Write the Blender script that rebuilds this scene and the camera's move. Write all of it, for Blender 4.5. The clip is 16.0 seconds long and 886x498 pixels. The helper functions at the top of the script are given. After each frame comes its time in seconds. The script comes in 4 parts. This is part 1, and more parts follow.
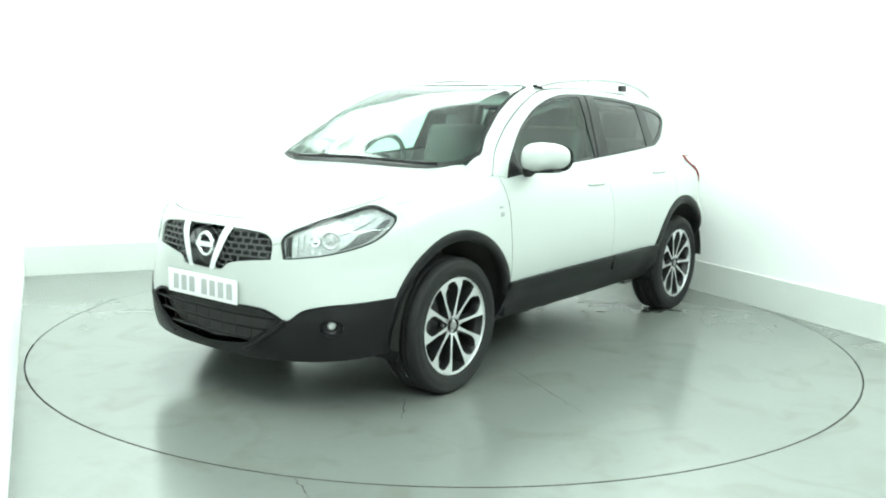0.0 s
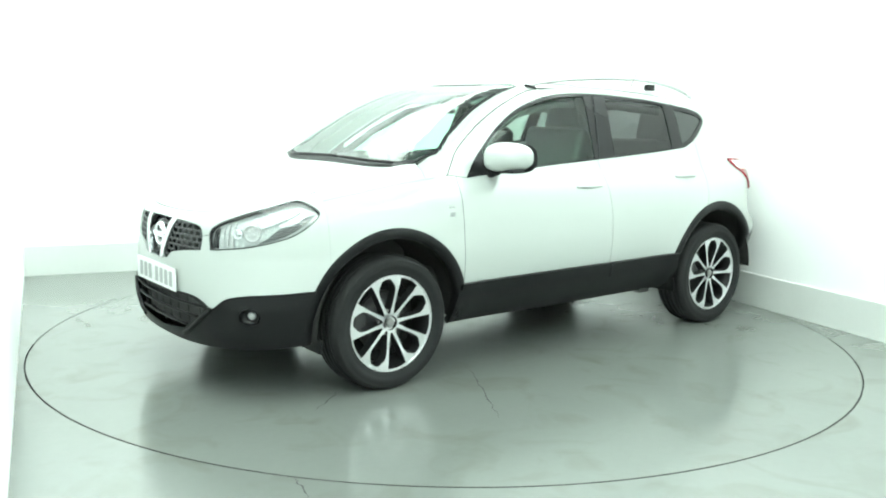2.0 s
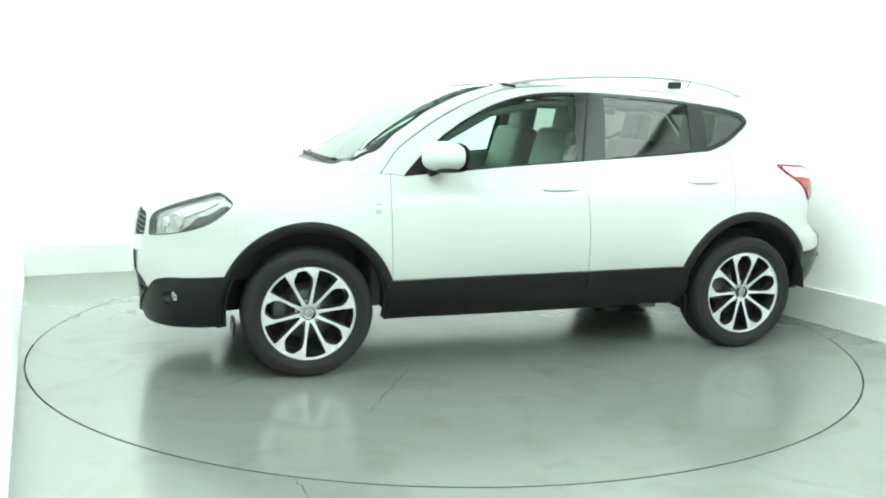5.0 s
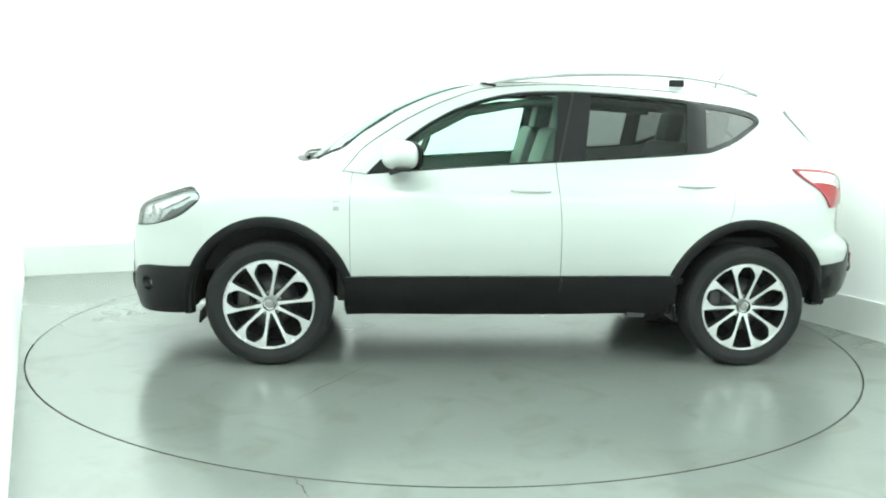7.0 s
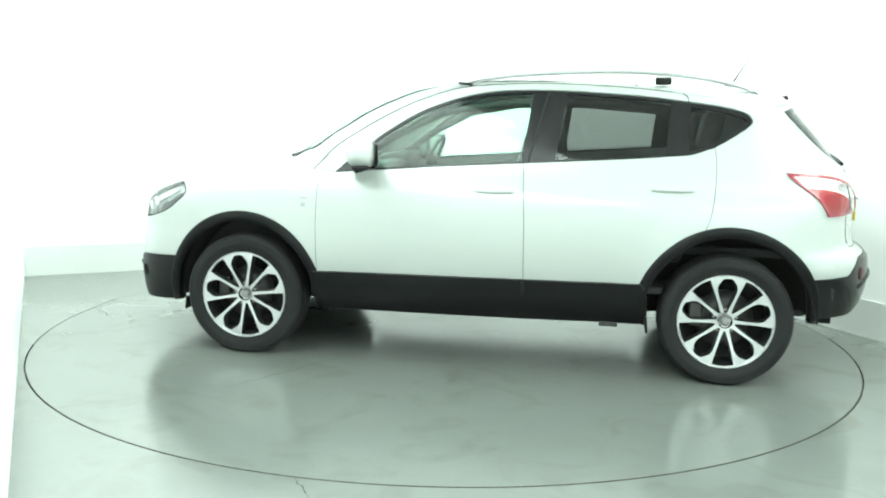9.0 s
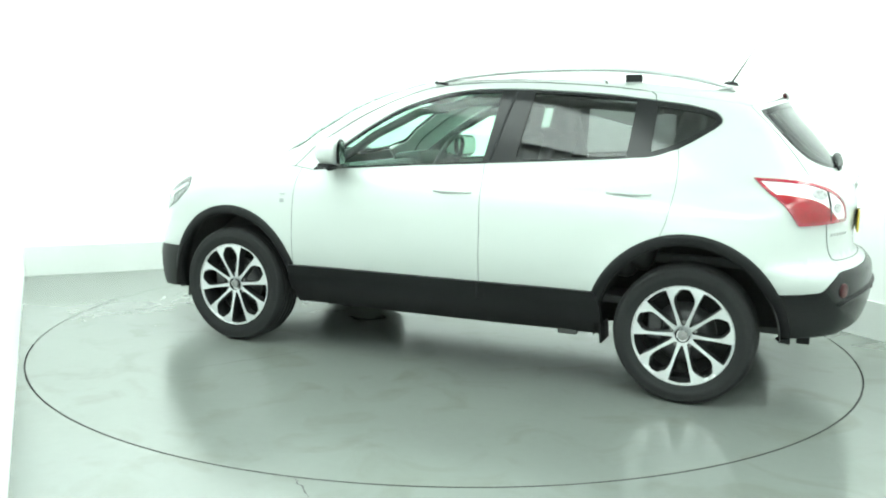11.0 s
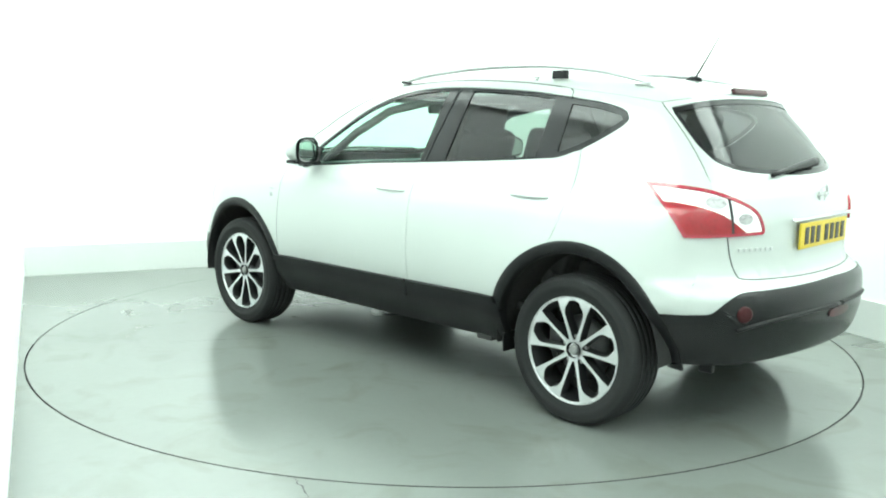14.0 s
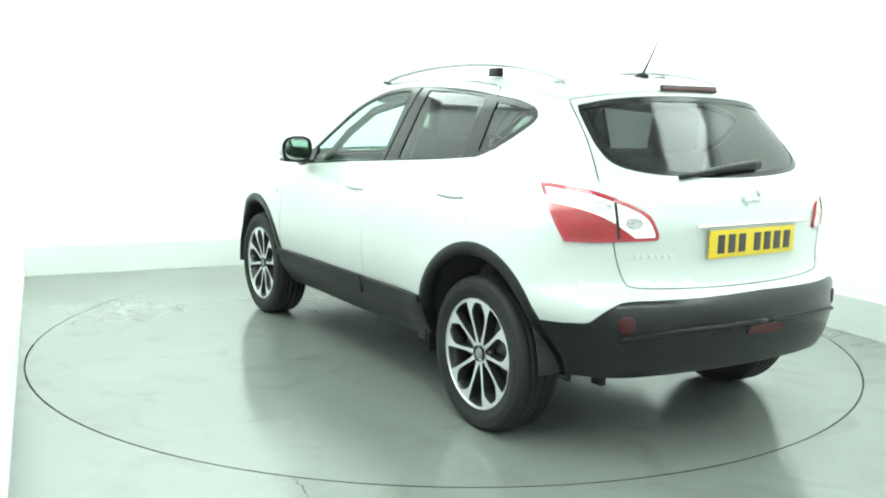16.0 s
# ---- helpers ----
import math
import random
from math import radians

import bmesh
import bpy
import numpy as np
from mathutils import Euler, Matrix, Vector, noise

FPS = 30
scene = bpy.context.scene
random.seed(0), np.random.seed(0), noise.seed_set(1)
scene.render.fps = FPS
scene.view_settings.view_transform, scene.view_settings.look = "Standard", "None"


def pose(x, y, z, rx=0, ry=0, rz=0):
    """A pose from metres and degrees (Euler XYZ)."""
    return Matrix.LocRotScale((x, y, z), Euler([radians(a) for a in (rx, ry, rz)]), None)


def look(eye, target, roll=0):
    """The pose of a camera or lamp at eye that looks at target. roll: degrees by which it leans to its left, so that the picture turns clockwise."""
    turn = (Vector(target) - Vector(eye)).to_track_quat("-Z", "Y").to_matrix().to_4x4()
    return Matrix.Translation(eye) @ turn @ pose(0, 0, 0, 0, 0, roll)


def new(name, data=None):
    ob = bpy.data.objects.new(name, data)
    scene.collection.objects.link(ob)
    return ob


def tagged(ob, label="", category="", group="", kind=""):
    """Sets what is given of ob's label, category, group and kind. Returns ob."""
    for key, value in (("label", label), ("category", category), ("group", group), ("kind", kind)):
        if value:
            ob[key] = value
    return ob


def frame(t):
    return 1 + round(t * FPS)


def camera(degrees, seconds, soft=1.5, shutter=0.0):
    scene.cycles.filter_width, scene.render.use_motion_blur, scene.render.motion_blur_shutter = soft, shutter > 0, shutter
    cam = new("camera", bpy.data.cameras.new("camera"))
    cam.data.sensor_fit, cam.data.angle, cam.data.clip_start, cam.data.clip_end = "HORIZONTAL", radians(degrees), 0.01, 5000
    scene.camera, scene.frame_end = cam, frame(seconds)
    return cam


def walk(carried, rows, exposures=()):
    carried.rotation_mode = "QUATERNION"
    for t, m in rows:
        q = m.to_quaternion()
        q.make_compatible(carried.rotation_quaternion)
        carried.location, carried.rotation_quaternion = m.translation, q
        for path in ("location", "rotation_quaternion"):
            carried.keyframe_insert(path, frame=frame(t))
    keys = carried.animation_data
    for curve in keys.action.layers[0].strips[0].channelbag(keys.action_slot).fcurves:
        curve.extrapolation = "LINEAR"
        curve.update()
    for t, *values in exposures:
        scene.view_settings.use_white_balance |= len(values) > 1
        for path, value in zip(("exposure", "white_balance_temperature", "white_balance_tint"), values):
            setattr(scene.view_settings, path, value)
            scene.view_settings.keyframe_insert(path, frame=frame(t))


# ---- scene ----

import functools
from mathutils import geometry

# ---------- camera ----------
EYE = (0.0, -5.580, 1.376)
YAW, TILT, LEAN = radians(0.188), radians(-8.719), 1.152
AIM = (EYE[0] - math.sin(YAW) * math.cos(TILT), EYE[1] + math.cos(YAW) * math.cos(TILT), EYE[2] + math.sin(TILT))
cam = camera(53.31, 16.0, soft=2.0)
CAM = look(EYE, AIM, LEAN)
walk(cam, [(0.0, CAM), (16.0, CAM)], [(0.0, 0.0, 6500, 10), (16.0, 0.0, 6500, 10)])

# the turntable: start angle, degrees a second, the car's offset from the axis
TURN0, TURN_RATE, OFF_X, OFF_Y = 232.01, -6.850, 0.305, -0.011
TABLE_R, GAP = 2.457, 0.010
ROOM_TURN = 24.8            # the booth's walls against the camera
BACK, RIGHT, LEFT, FRONT, HIGH = 2.766, 2.482, -2.497, -5.75, 3.3

# ---------- light ----------
world = bpy.data.worlds.new("world")
scene.world = world
world.use_nodes = True
world.node_tree.nodes["Background"].inputs[0].default_value = (0.9, 1.0, 0.95, 1)
world.node_tree.nodes["Background"].inputs[1].default_value = 0.02
LIGHT_TINT = (0.84, 1.0, 0.925)
# strength of the added, unseen softboxes
CEILING_GLOW = 8.0


# ---------- materials ----------
def mat(name, color, rough=0.5, metal=0.0, grain=0.0, scale=40.0, bump=0.0, coat=0.0, stain=0.0, stain_scale=1.5, spec=0.5):
    m = bpy.data.materials.new(name)
    m.use_nodes = True
    nt = m.node_tree
    b = nt.nodes["Principled BSDF"]
    b.inputs["Base Color"].default_value = (*color, 1)
    b.inputs["Roughness"].default_value = rough
    b.inputs["Metallic"].default_value = metal
    b.inputs["Coat Weight"].default_value = coat
    b.inputs["Coat Roughness"].default_value = 0.06
    b.inputs["Specular IOR Level"].default_value = spec
    if grain or bump or stain:
        tc = nt.nodes.new("ShaderNodeTexCoord")
        n1 = nt.nodes.new("ShaderNodeTexNoise")
        n1.inputs["Scale"].default_value = scale
        n1.inputs["Detail"].default_value = 4
        nt.links.new(tc.outputs["Object"], n1.inputs["Vector"])
        n2 = nt.nodes.new("ShaderNodeTexNoise")
        n2.inputs["Scale"].default_value = stain_scale
        n2.inputs["Detail"].default_value = 5
        nt.links.new(tc.outputs["Object"], n2.inputs["Vector"])
        add = nt.nodes.new("ShaderNodeMath")
        add.operation = "MULTIPLY_ADD"
        nt.links.new(n1.outputs["Fac"], add.inputs[0])
        add.inputs[1].default_value = grain
        mul = nt.nodes.new("ShaderNodeMath")
        mul.operation = "MULTIPLY_ADD"
        nt.links.new(n2.outputs["Fac"], mul.inputs[0])
        mul.inputs[1].default_value = stain
        mul.inputs[2].default_value = 1.0 - 0.5 * (grain + stain)
        nt.links.new(mul.outputs[0], add.inputs[2])
        mix = nt.nodes.new("ShaderNodeVectorMath")
        mix.operation = "SCALE"
        mix.inputs[0].default_value = color
        nt.links.new(add.outputs[0], mix.inputs["Scale"])
        nt.links.new(mix.outputs[0], b.inputs["Base Color"])
        rr = nt.nodes.new("ShaderNodeMath")
        rr.operation = "MULTIPLY"
        rr.inputs[1].default_value = rough
        nt.links.new(add.outputs[0], rr.inputs[0])
        nt.links.new(rr.outputs[0], b.inputs["Roughness"])
        if bump:
            bp = nt.nodes.new("ShaderNodeBump")
            bp.inputs["Strength"].default_value = bump
            bp.inputs["Distance"].default_value = 0.004
            nt.links.new(n1.outputs["Fac"], bp.inputs["Height"])
            nt.links.new(bp.outputs[0], b.inputs["Normal"])
    return m


def glass(name, tint, gloss=1.0, rough=0.02, base=0.045):
    m = bpy.data.materials.new(name)
    m.use_nodes = True
    nt = m.node_tree
    out = nt.nodes["Material Output"]
    nt.nodes.remove(nt.nodes["Principled BSDF"])
    clear = nt.nodes.new("ShaderNodeBsdfTransparent")
    clear.inputs[0].default_value = (*tint, 1)
    shine = nt.nodes.new("ShaderNodeBsdfGlossy")
    shine.inputs["Roughness"].default_value = rough
    face = nt.nodes.new("ShaderNodeLayerWeight")
    face.inputs[0].default_value = 0.5
    p5 = nt.nodes.new("ShaderNodeMath")
    p5.operation = "POWER"
    p5.inputs[1].default_value = 4.0
    nt.links.new(face.outputs["Facing"], p5.inputs[0])
    k = nt.nodes.new("ShaderNodeMath")
    k.operation = "MULTIPLY_ADD"
    k.inputs[1].default_value = 0.80 * gloss
    k.inputs[2].default_value = base * gloss
    nt.links.new(p5.outputs[0], k.inputs[0])
    mix = nt.nodes.new("ShaderNodeMixShader")
    nt.links.new(k.outputs[0], mix.inputs[0])
    nt.links.new(clear.outputs[0], mix.inputs[1])
    nt.links.new(shine.outputs[0], mix.inputs[2])
    nt.links.new(mix.outputs[0], out.inputs[0])
    return m


def glow(name, color, strength):
    m = bpy.data.materials.new(name)
    m.use_nodes = True
    b = m.node_tree.nodes["Principled BSDF"]
    b.inputs["Base Color"].default_value = (0.8, 0.8, 0.8, 1)
    b.inputs["Emission Color"].default_value = (*color, 1)
    b.inputs["Emission Strength"].default_value = strength
    return m


PAINT = mat("white_car_paint", (0.437, 0.466, 0.448), 0.3, coat=0.7, grain=0.02, scale=900, spec=0.5)
CLAD = mat("black_grained_plastic", (0.006, 0.0063, 0.007), 0.40, spec=0.23, grain=0.25, scale=120, bump=0.08, stain=0.2)
BUMPER = mat("satin_black_bumper", (0.007, 0.0075, 0.008), 0.22, spec=0.32, stain=0.25)
GLOSSBLACK = mat("gloss_black", (0.012, 0.012, 0.013), 0.18, spec=0.25)
SEAL = mat("rubber_seal", (0.02, 0.021, 0.022), 0.6, spec=0.15)
DARK = mat("dark_underbody", (0.05, 0.05, 0.05), 0.8, grain=0.4, scale=20)
# grey that stands for the shade in the panel gaps
GAPSHADE = mat("grey_gap_shade", (0.075, 0.078, 0.077), 0.6)
LINER = mat("arch_liner_felt", (0.012, 0.012, 0.012), 0.9, grain=0.5, scale=60, bump=0.3)
RUBBER = mat("tyre_rubber", (0.017, 0.0175, 0.018), 0.62, spec=0.2, grain=0.35, scale=60, bump=0.1, stain=0.25, stain_scale=6)
ALLOY = mat("machined_alloy", (0.70, 0.71, 0.72), 0.30, metal=0.85, grain=0.08, scale=200)
RIMBLACK = mat("black_wheel_lacquer", (0.012, 0.012, 0.013), 0.3)
DISC = mat("brake_disc_steel", (0.30, 0.30, 0.30), 0.45, metal=0.8, grain=0.3, scale=80)
DARKSTEEL = mat("dull_brake_steel", (0.085, 0.085, 0.087), 0.45, metal=0.6, grain=0.3, scale=80)
CHROME = mat("chrome", (0.78, 0.79, 0.80), 0.10, metal=1.0)
SATIN = mat("satin_rail", (0.50, 0.51, 0.51), 0.30, metal=0.75)
CLEAR = glass("clear_glass", (0.73, 0.96, 0.84), 0.7, 0.03, 0.05)
SCREEN = glass("windscreen_glass", (0.70, 0.90, 0.82), 0.9, 0.09, 0.085)
PRIVACY = glass("privacy_glass", (0.35, 0.37, 0.36), 1.0)
REARGLASS = glass("rear_screen_glass", (0.21, 0.22, 0.22), 0.9, 0.08, 0.06)
LENS = glass("lamp_lens", (0.95, 0.97, 0.97), 1.0)
ROOFGLASS = mat("dark_roof_glass", (0.012, 0.013, 0.014), 0.06)
REDLENS = mat("red_lamp_lens", (0.27, 0.003, 0.010), 0.2, coat=0.2, grain=0.5, scale=60, stain=0.4, stain_scale=9)
REFLEX = mat("dark_red_reflector", (0.036, 0.003, 0.005), 0.3, spec=0.3)
REDEDGE = mat("red_lamp_rim", (0.30, 0.008, 0.025), 0.15, coat=1.0)
CLEARLAMP = mat("clear_lamp_lens", (0.82, 0.80, 0.80), 0.15, coat=1.0, grain=0.2, scale=200)
GREYLAMP = mat("reflector_silver", (0.50, 0.52, 0.52), 0.25, metal=0.3, grain=0.7, scale=38)
LAMPDARK = mat("reflector_shade", (0.34, 0.33, 0.335), 0.3, metal=0.2, grain=0.9, scale=70)
LAMPGREY = mat("lamp_bowl_grey", (0.5, 0.5, 0.5), 0.25, metal=0.3, grain=0.8, scale=90, coat=1.0)
MESHGREY = mat("grille_mesh_grey", (0.06, 0.062, 0.065), 0.35)
SEATM = mat("dark_leather", (0.020, 0.021, 0.022), 0.42, grain=0.3, scale=90, bump=0.15)
TRIM = mat("dark_cabin_plastic", (0.028, 0.029, 0.03), 0.55, grain=0.2, scale=200)
HEADLINER = mat("pale_headliner", (0.30, 0.31, 0.30), 0.9, grain=0.1, scale=200)
PLATE_Y = mat("yellow_plate", (0.58, 0.42, 0.02), 0.35, grain=0.05, scale=200)
PLATE_W = mat("white_plate", (0.82, 0.83, 0.82), 0.35, grain=0.05, scale=200)
INK = mat("plate_ink", (0.03, 0.03, 0.03), 0.5)
# front plate's ink, its colour paled as if washed out by bright light
PALEINK = mat("washed_out_plate_ink", (0.40, 0.41, 0.41), 0.5)
MIRROR = mat("mirror_glass", (0.42, 0.44, 0.43), 0.03, metal=1.0)
WALL = mat("white_booth_wall", (0.92, 0.93, 0.925), 0.75, grain=0.02, scale=60, stain=0.02)
PLINTH = mat("painted_plinth", (0.68, 0.70, 0.68), 0.5, grain=0.04, scale=30, stain=0.10, stain_scale=2.5)
PIT = mat("dark_pit", (0.02, 0.022, 0.02), 0.9, grain=0.3)


def floor_paint(name, seed):
    """Worn grey-green resin: base tone, wide stains, tyre scuffs, uneven gloss."""
    m = mat(name, (0.172, 0.185, 0.174), 0.185, spec=1.0, grain=0.06, scale=24, stain=0.30, stain_scale=0.9, bump=0.02)
    nt = m.node_tree
    b = nt.nodes["Principled BSDF"]
    col = b.inputs["Base Color"].links[0].from_socket
    tc = nt.nodes.new("ShaderNodeTexCoord")
    n = nt.nodes.new("ShaderNodeTexNoise")
    n.inputs["Scale"].default_value = 2.3 + seed
    n.inputs["Detail"].default_value = 8
    n.inputs["Distortion"].default_value = 1.2
    nt.links.new(tc.outputs["Object"], n.inputs["Vector"])
    ramp = nt.nodes.new("ShaderNodeValToRGB")
    ramp.color_ramp.elements[0].position, ramp.color_ramp.elements[1].position = 0.52, 0.75
    ramp.color_ramp.elements[0].color, ramp.color_ramp.elements[1].color = (1, 1, 1, 1), (0.85, 0.845, 0.785, 1)
    nt.links.new(n.outputs["Fac"], ramp.inputs[0])
    mul = nt.nodes.new("ShaderNodeVectorMath")
    mul.operation = "MULTIPLY"
    nt.links.new(col, mul.inputs[0])
    nt.links.new(ramp.outputs[0], mul.inputs[1])
    nt.links.new(mul.outputs[0], b.inputs["Base Color"])
    return m


FLOOR = floor_paint("floor_resin", 0.0)
TABLE = floor_paint("turntable_resin", 0.6)


# ---------- mesh tools ----------
def build(name, verts, faces, material, parent=None, label="", smooth=True, normals=None):
    me = bpy.data.meshes.new(name)
    me.from_pydata([tuple(v) for v in verts], [], [tuple(f) for f in faces])
    me.materials.append(material)
    if smooth:
        me.polygons.foreach_set("use_smooth", [True] * len(me.polygons))
    if normals is not None:
        me.normals_split_custom_set_from_vertices([tuple(n) for n in normals])
    me.update()
    ob = new(name, me)
    if parent is not None:
        ob.parent = parent
    if label:
        tagged(ob, label)
    return ob


def part(name, bm, material, parent, label="", smooth=True, angle=40):
    me = bpy.data.meshes.new(name)
    bm.normal_update()
    if smooth:
        for f in bm.faces:
            f.smooth = True
        for e in bm.edges:
            if len(e.link_faces) == 2 and e.calc_face_angle() > radians(angle):
                e.smooth = False
    bm.to_mesh(me)
    bm.free()
    me.materials.append(material)
    ob = new(name, me)
    if parent is not None:
        ob.parent = parent
    if label:
        tagged(ob, label)
    return ob


def box_bm(bm, size, m, bevel=0.0, seg=2):
    r = bmesh.ops.create_cube(bm, size=1.0, matrix=m @ Matrix.Diagonal((*size, 1)))
    if bevel:
        es = list({e for v in r["verts"] for e in v.link_edges})
        bmesh.ops.bevel(bm, geom=es, offset=bevel, segments=seg, profile=0.6, affect="EDGES")
    return bm


def box(name, size, m, material, parent, bevel=0.01, label="", seg=3):
    return part(name, box_bm(bmesh.new(), size, m, bevel, seg), material, parent, label)


def cyl_bm(bm, r1, r2, depth, m, seg=32):
    bmesh.ops.create_cone(bm, cap_ends=True, segments=seg, radius1=r1, radius2=r2, depth=depth, matrix=m)
    return bm


def tube(name, pts, radius, material, parent, label="", seg=10, flat=1.0):
    """A round bar along a line of points; radius may be a list."""
    verts, faces = [], []
    n = len(pts)
    rad = radius if isinstance(radius, (list, tuple)) else [radius] * n
    P = [Vector(p) for p in pts]
    for i in range(n):
        d = (P[min(i + 1, n - 1)] - P[max(i - 1, 0)]).normalized()
        up = Vector((0, 0, 1)) if abs(d.z) < 0.9 else Vector((1, 0, 0))
        s = d.cross(up).normalized()
        u = s.cross(d)
        for j in range(seg):
            a = 2 * math.pi * j / seg
            verts.append(P[i] + s * math.cos(a) * rad[i] + u * math.sin(a) * rad[i] * flat)
    for i in range(n - 1):
        for j in range(seg):
            k = (j + 1) % seg
            faces.append((i * seg + j, i * seg + k, (i + 1) * seg + k, (i + 1) * seg + j))
    faces.append(tuple(range(seg))[::-1])
    faces.append(tuple(range((n - 1) * seg, n * seg)))
    return build(name, verts, faces, material, parent, label)


def lathe(name, profile, material, parent, label="", seg=64, m=Matrix()):
    """Turned about the y axis: profile of (radius, y)."""
    verts, faces = [], []
    k = len(profile)
    for i in range(seg):
        a = 2 * math.pi * i / seg
        for r, y in profile:
            verts.append(m @ Vector((r * math.cos(a), y, r * math.sin(a))))
    for i in range(seg):
        j = (i + 1) % seg
        for q in range(k - 1):
            faces.append((i * k + q, i * k + q + 1, j * k + q + 1, j * k + q))
    return build(name, verts, faces, material, parent, label)


# ---------- the car's outer form ----------
def curve(*knots):
    """A smooth curve through (x, value) knots, with no overshoot."""
    ks = sorted(knots)
    X = np.array([k[0] for k in ks], float)
    Y = np.array([k[1] for k in ks], float)
    h = np.diff(X)
    d = np.diff(Y) / h
    m = np.zeros(len(X))
    m[0], m[-1] = d[0], d[-1]
    for i in range(1, len(X) - 1):
        if d[i - 1] * d[i] > 0:
            w1, w2 = 2 * h[i] + h[i - 1], h[i] + 2 * h[i - 1]
            m[i] = (w1 + w2) / (w1 / d[i - 1] + w2 / d[i])

    def f(x):
        x = np.clip(np.asarray(x, float), X[0], X[-1])
        i = np.clip(np.searchsorted(X, x) - 1, 0, len(h) - 1)
        t = (x - X[i]) / h[i]
        return (Y[i] * (1 + 2 * t) * (1 - t) ** 2 + m[i] * h[i] * t * (1 - t) ** 2
                + Y[i + 1] * t * t * (3 - 2 * t) + m[i + 1] * h[i] * t * t * (t - 1))
    return f


AX = 1.315                  # half the wheelbase
HUB = 0.338
ARCH_F, ARCH_R = 0.460, 0.475
TALL = 1.035                # the arches are a little taller than round
TOP = curve((2.4, 0.82), (2.15, 0.90), (2.03, 0.952), (1.8, 1.02), (1.5, 1.07), (1.24, 1.10), (1.15, 1.118), (0.95, 1.250), (0.62, 1.447), (0.40, 1.532), (0.25, 1.560),
            (0.0, 1.584), (-0.4, 1.597), (-0.8, 1.597), (-1.2, 1.577), (-1.5, 1.543), (-1.7, 1.508), (-2.3, 1.40))
CROWN = curve((2.2, 0.05), (1.2, 0.045), (0.9, 0.012), (0.2, 0.012), (-0.3, 0.04), (-1.2, 0.05), (-1.8, 0.06))
SIDE = curve((0.15, 0.76), (0.30, 0.825), (0.42, 0.85), (0.50, 0.862), (0.60, 0.876), (0.68, 0.880), (0.80, 0.874), (0.93, 0.852), (1.00, 0.820), (1.05, 0.788),
             (1.10, 0.765), (1.2, 0.728), (1.3, 0.688), (1.4, 0.645), (1.5, 0.595), (1.7, 0.47))
PLAN = curve((2.3, -0.17), (2.0, -0.088), (1.8, -0.058), (1.5, -0.021), (1.1, 0.0), (-1.0, 0.0), (-1.4, -0.010), (-1.7, -0.034), (-2.0, -0.090), (-2.3, -0.18))
PLAN_UP = curve((1.3, -0.05), (0.7, -0.042), (0.2, -0.028), (-0.3, -0.008), (-0.7, 0.0), (-1.2, -0.003), (-1.4, -0.014), (-1.6, -0.042), (-2.0, -0.09))
NOSE = curve((0.15, 2.09), (0.24, 2.140), (0.32, 2.165), (0.45, 2.178), (0.56, 2.184), (0.66, 2.185), (0.78, 2.170), (0.85, 2.145), (0.90, 2.10), (1.0, 1.98), (1.7, 1.9))
TAIL = curve((0.2, -1.97), (0.32, -2.05), (0.42, -2.12), (0.55, -2.145), (0.65, -2.14), (0.69, -2.11), (0.73, -2.055), (0.80, -2.045), (0.95, -2.05), (1.05, -2.03),
             (1.12, -1.975), (1.3, -1.83), (1.45, -1.705), (1.52, -1.68), (1.7, -1.6))


def smax(a, b, k):
    h = np.maximum(k - np.abs(a - b), 0) / k
    return np.maximum(a, b) + h * h * k / 4


def form(x, y, z):
    """Below nought inside the body, above it outside."""
    y = np.abs(y)
    slope = (TOP(x + 0.02) - TOP(x - 0.02)) / 0.04
    a = (z - TOP(x) + CROWN(x) * (y / 0.7) ** 2) / np.sqrt(1 + slope ** 2)
    up = np.clip((z - 1.0) / 0.3, 0, 1)
    rF, rR = np.hypot(x - AX, z - HUB), np.hypot(x + AX, z - HUB)
    flare = 0.011 * np.exp(-((rF - 0.43) / 0.11) ** 2) + 0.016 * np.exp(-((rR - 0.44) / 0.12) ** 2)
    tuck = 0.075 * np.clip((0.45 - z) / 0.16, 0, 1.3) ** 1.4 * np.clip((1.0 - np.abs(x)) / 0.12, 0, 1)
    tuck = tuck + 0.075 * np.clip((0.62 - z) / 0.2, 0, 1) * np.clip((-1.56 - x) / 0.24, 0, 1)
    b = y - (SIDE(z) - tuck + PLAN(x) + up * PLAN_UP(x) + flare)
    wrap = np.clip((z - 0.45) / 0.25, 0, 1)
    c = x - (NOSE(z) - (0.13 + 0.11 * wrap) * y ** 2 - (0.56 + 0.09 * wrap) * y ** 4)
    d = TAIL(z) + 0.22 * y ** 2 + 0.32 * y ** 4 - x
    return smax(smax(smax(a, b, 0.11), c, 0.10), d, 0.10)


def solve(fn, lo, hi, n):
    lo, hi = np.full(n, lo), np.full(n, hi)
    for _ in range(27):
        mid = (lo + hi) / 2
        inside = fn(mid) < 0
        lo, hi = np.where(inside, mid, lo), np.where(inside, hi, mid)
    return (lo + hi) / 2


def dom_side(u, v):
    y = solve(lambda s: form(u, s, v), 0.03, 1.2, len(u))
    return np.stack([u, y, v], 1)


def dom_top(u, v):
    z = solve(lambda s: form(u, v, s), 0.4, 1.8, len(u))
    return np.stack([u, v, z], 1)


FX, RX, ARC = 1.0, -0.9, 1.1


def dom_front(u, v):
    c, s = np.cos(u / ARC), np.sin(u / ARC)
    r = solve(lambda q: form(FX + q * c, q * s, v), 0.1, 1.6, len(u))
    return np.stack([FX + r * c, r * s, v], 1)


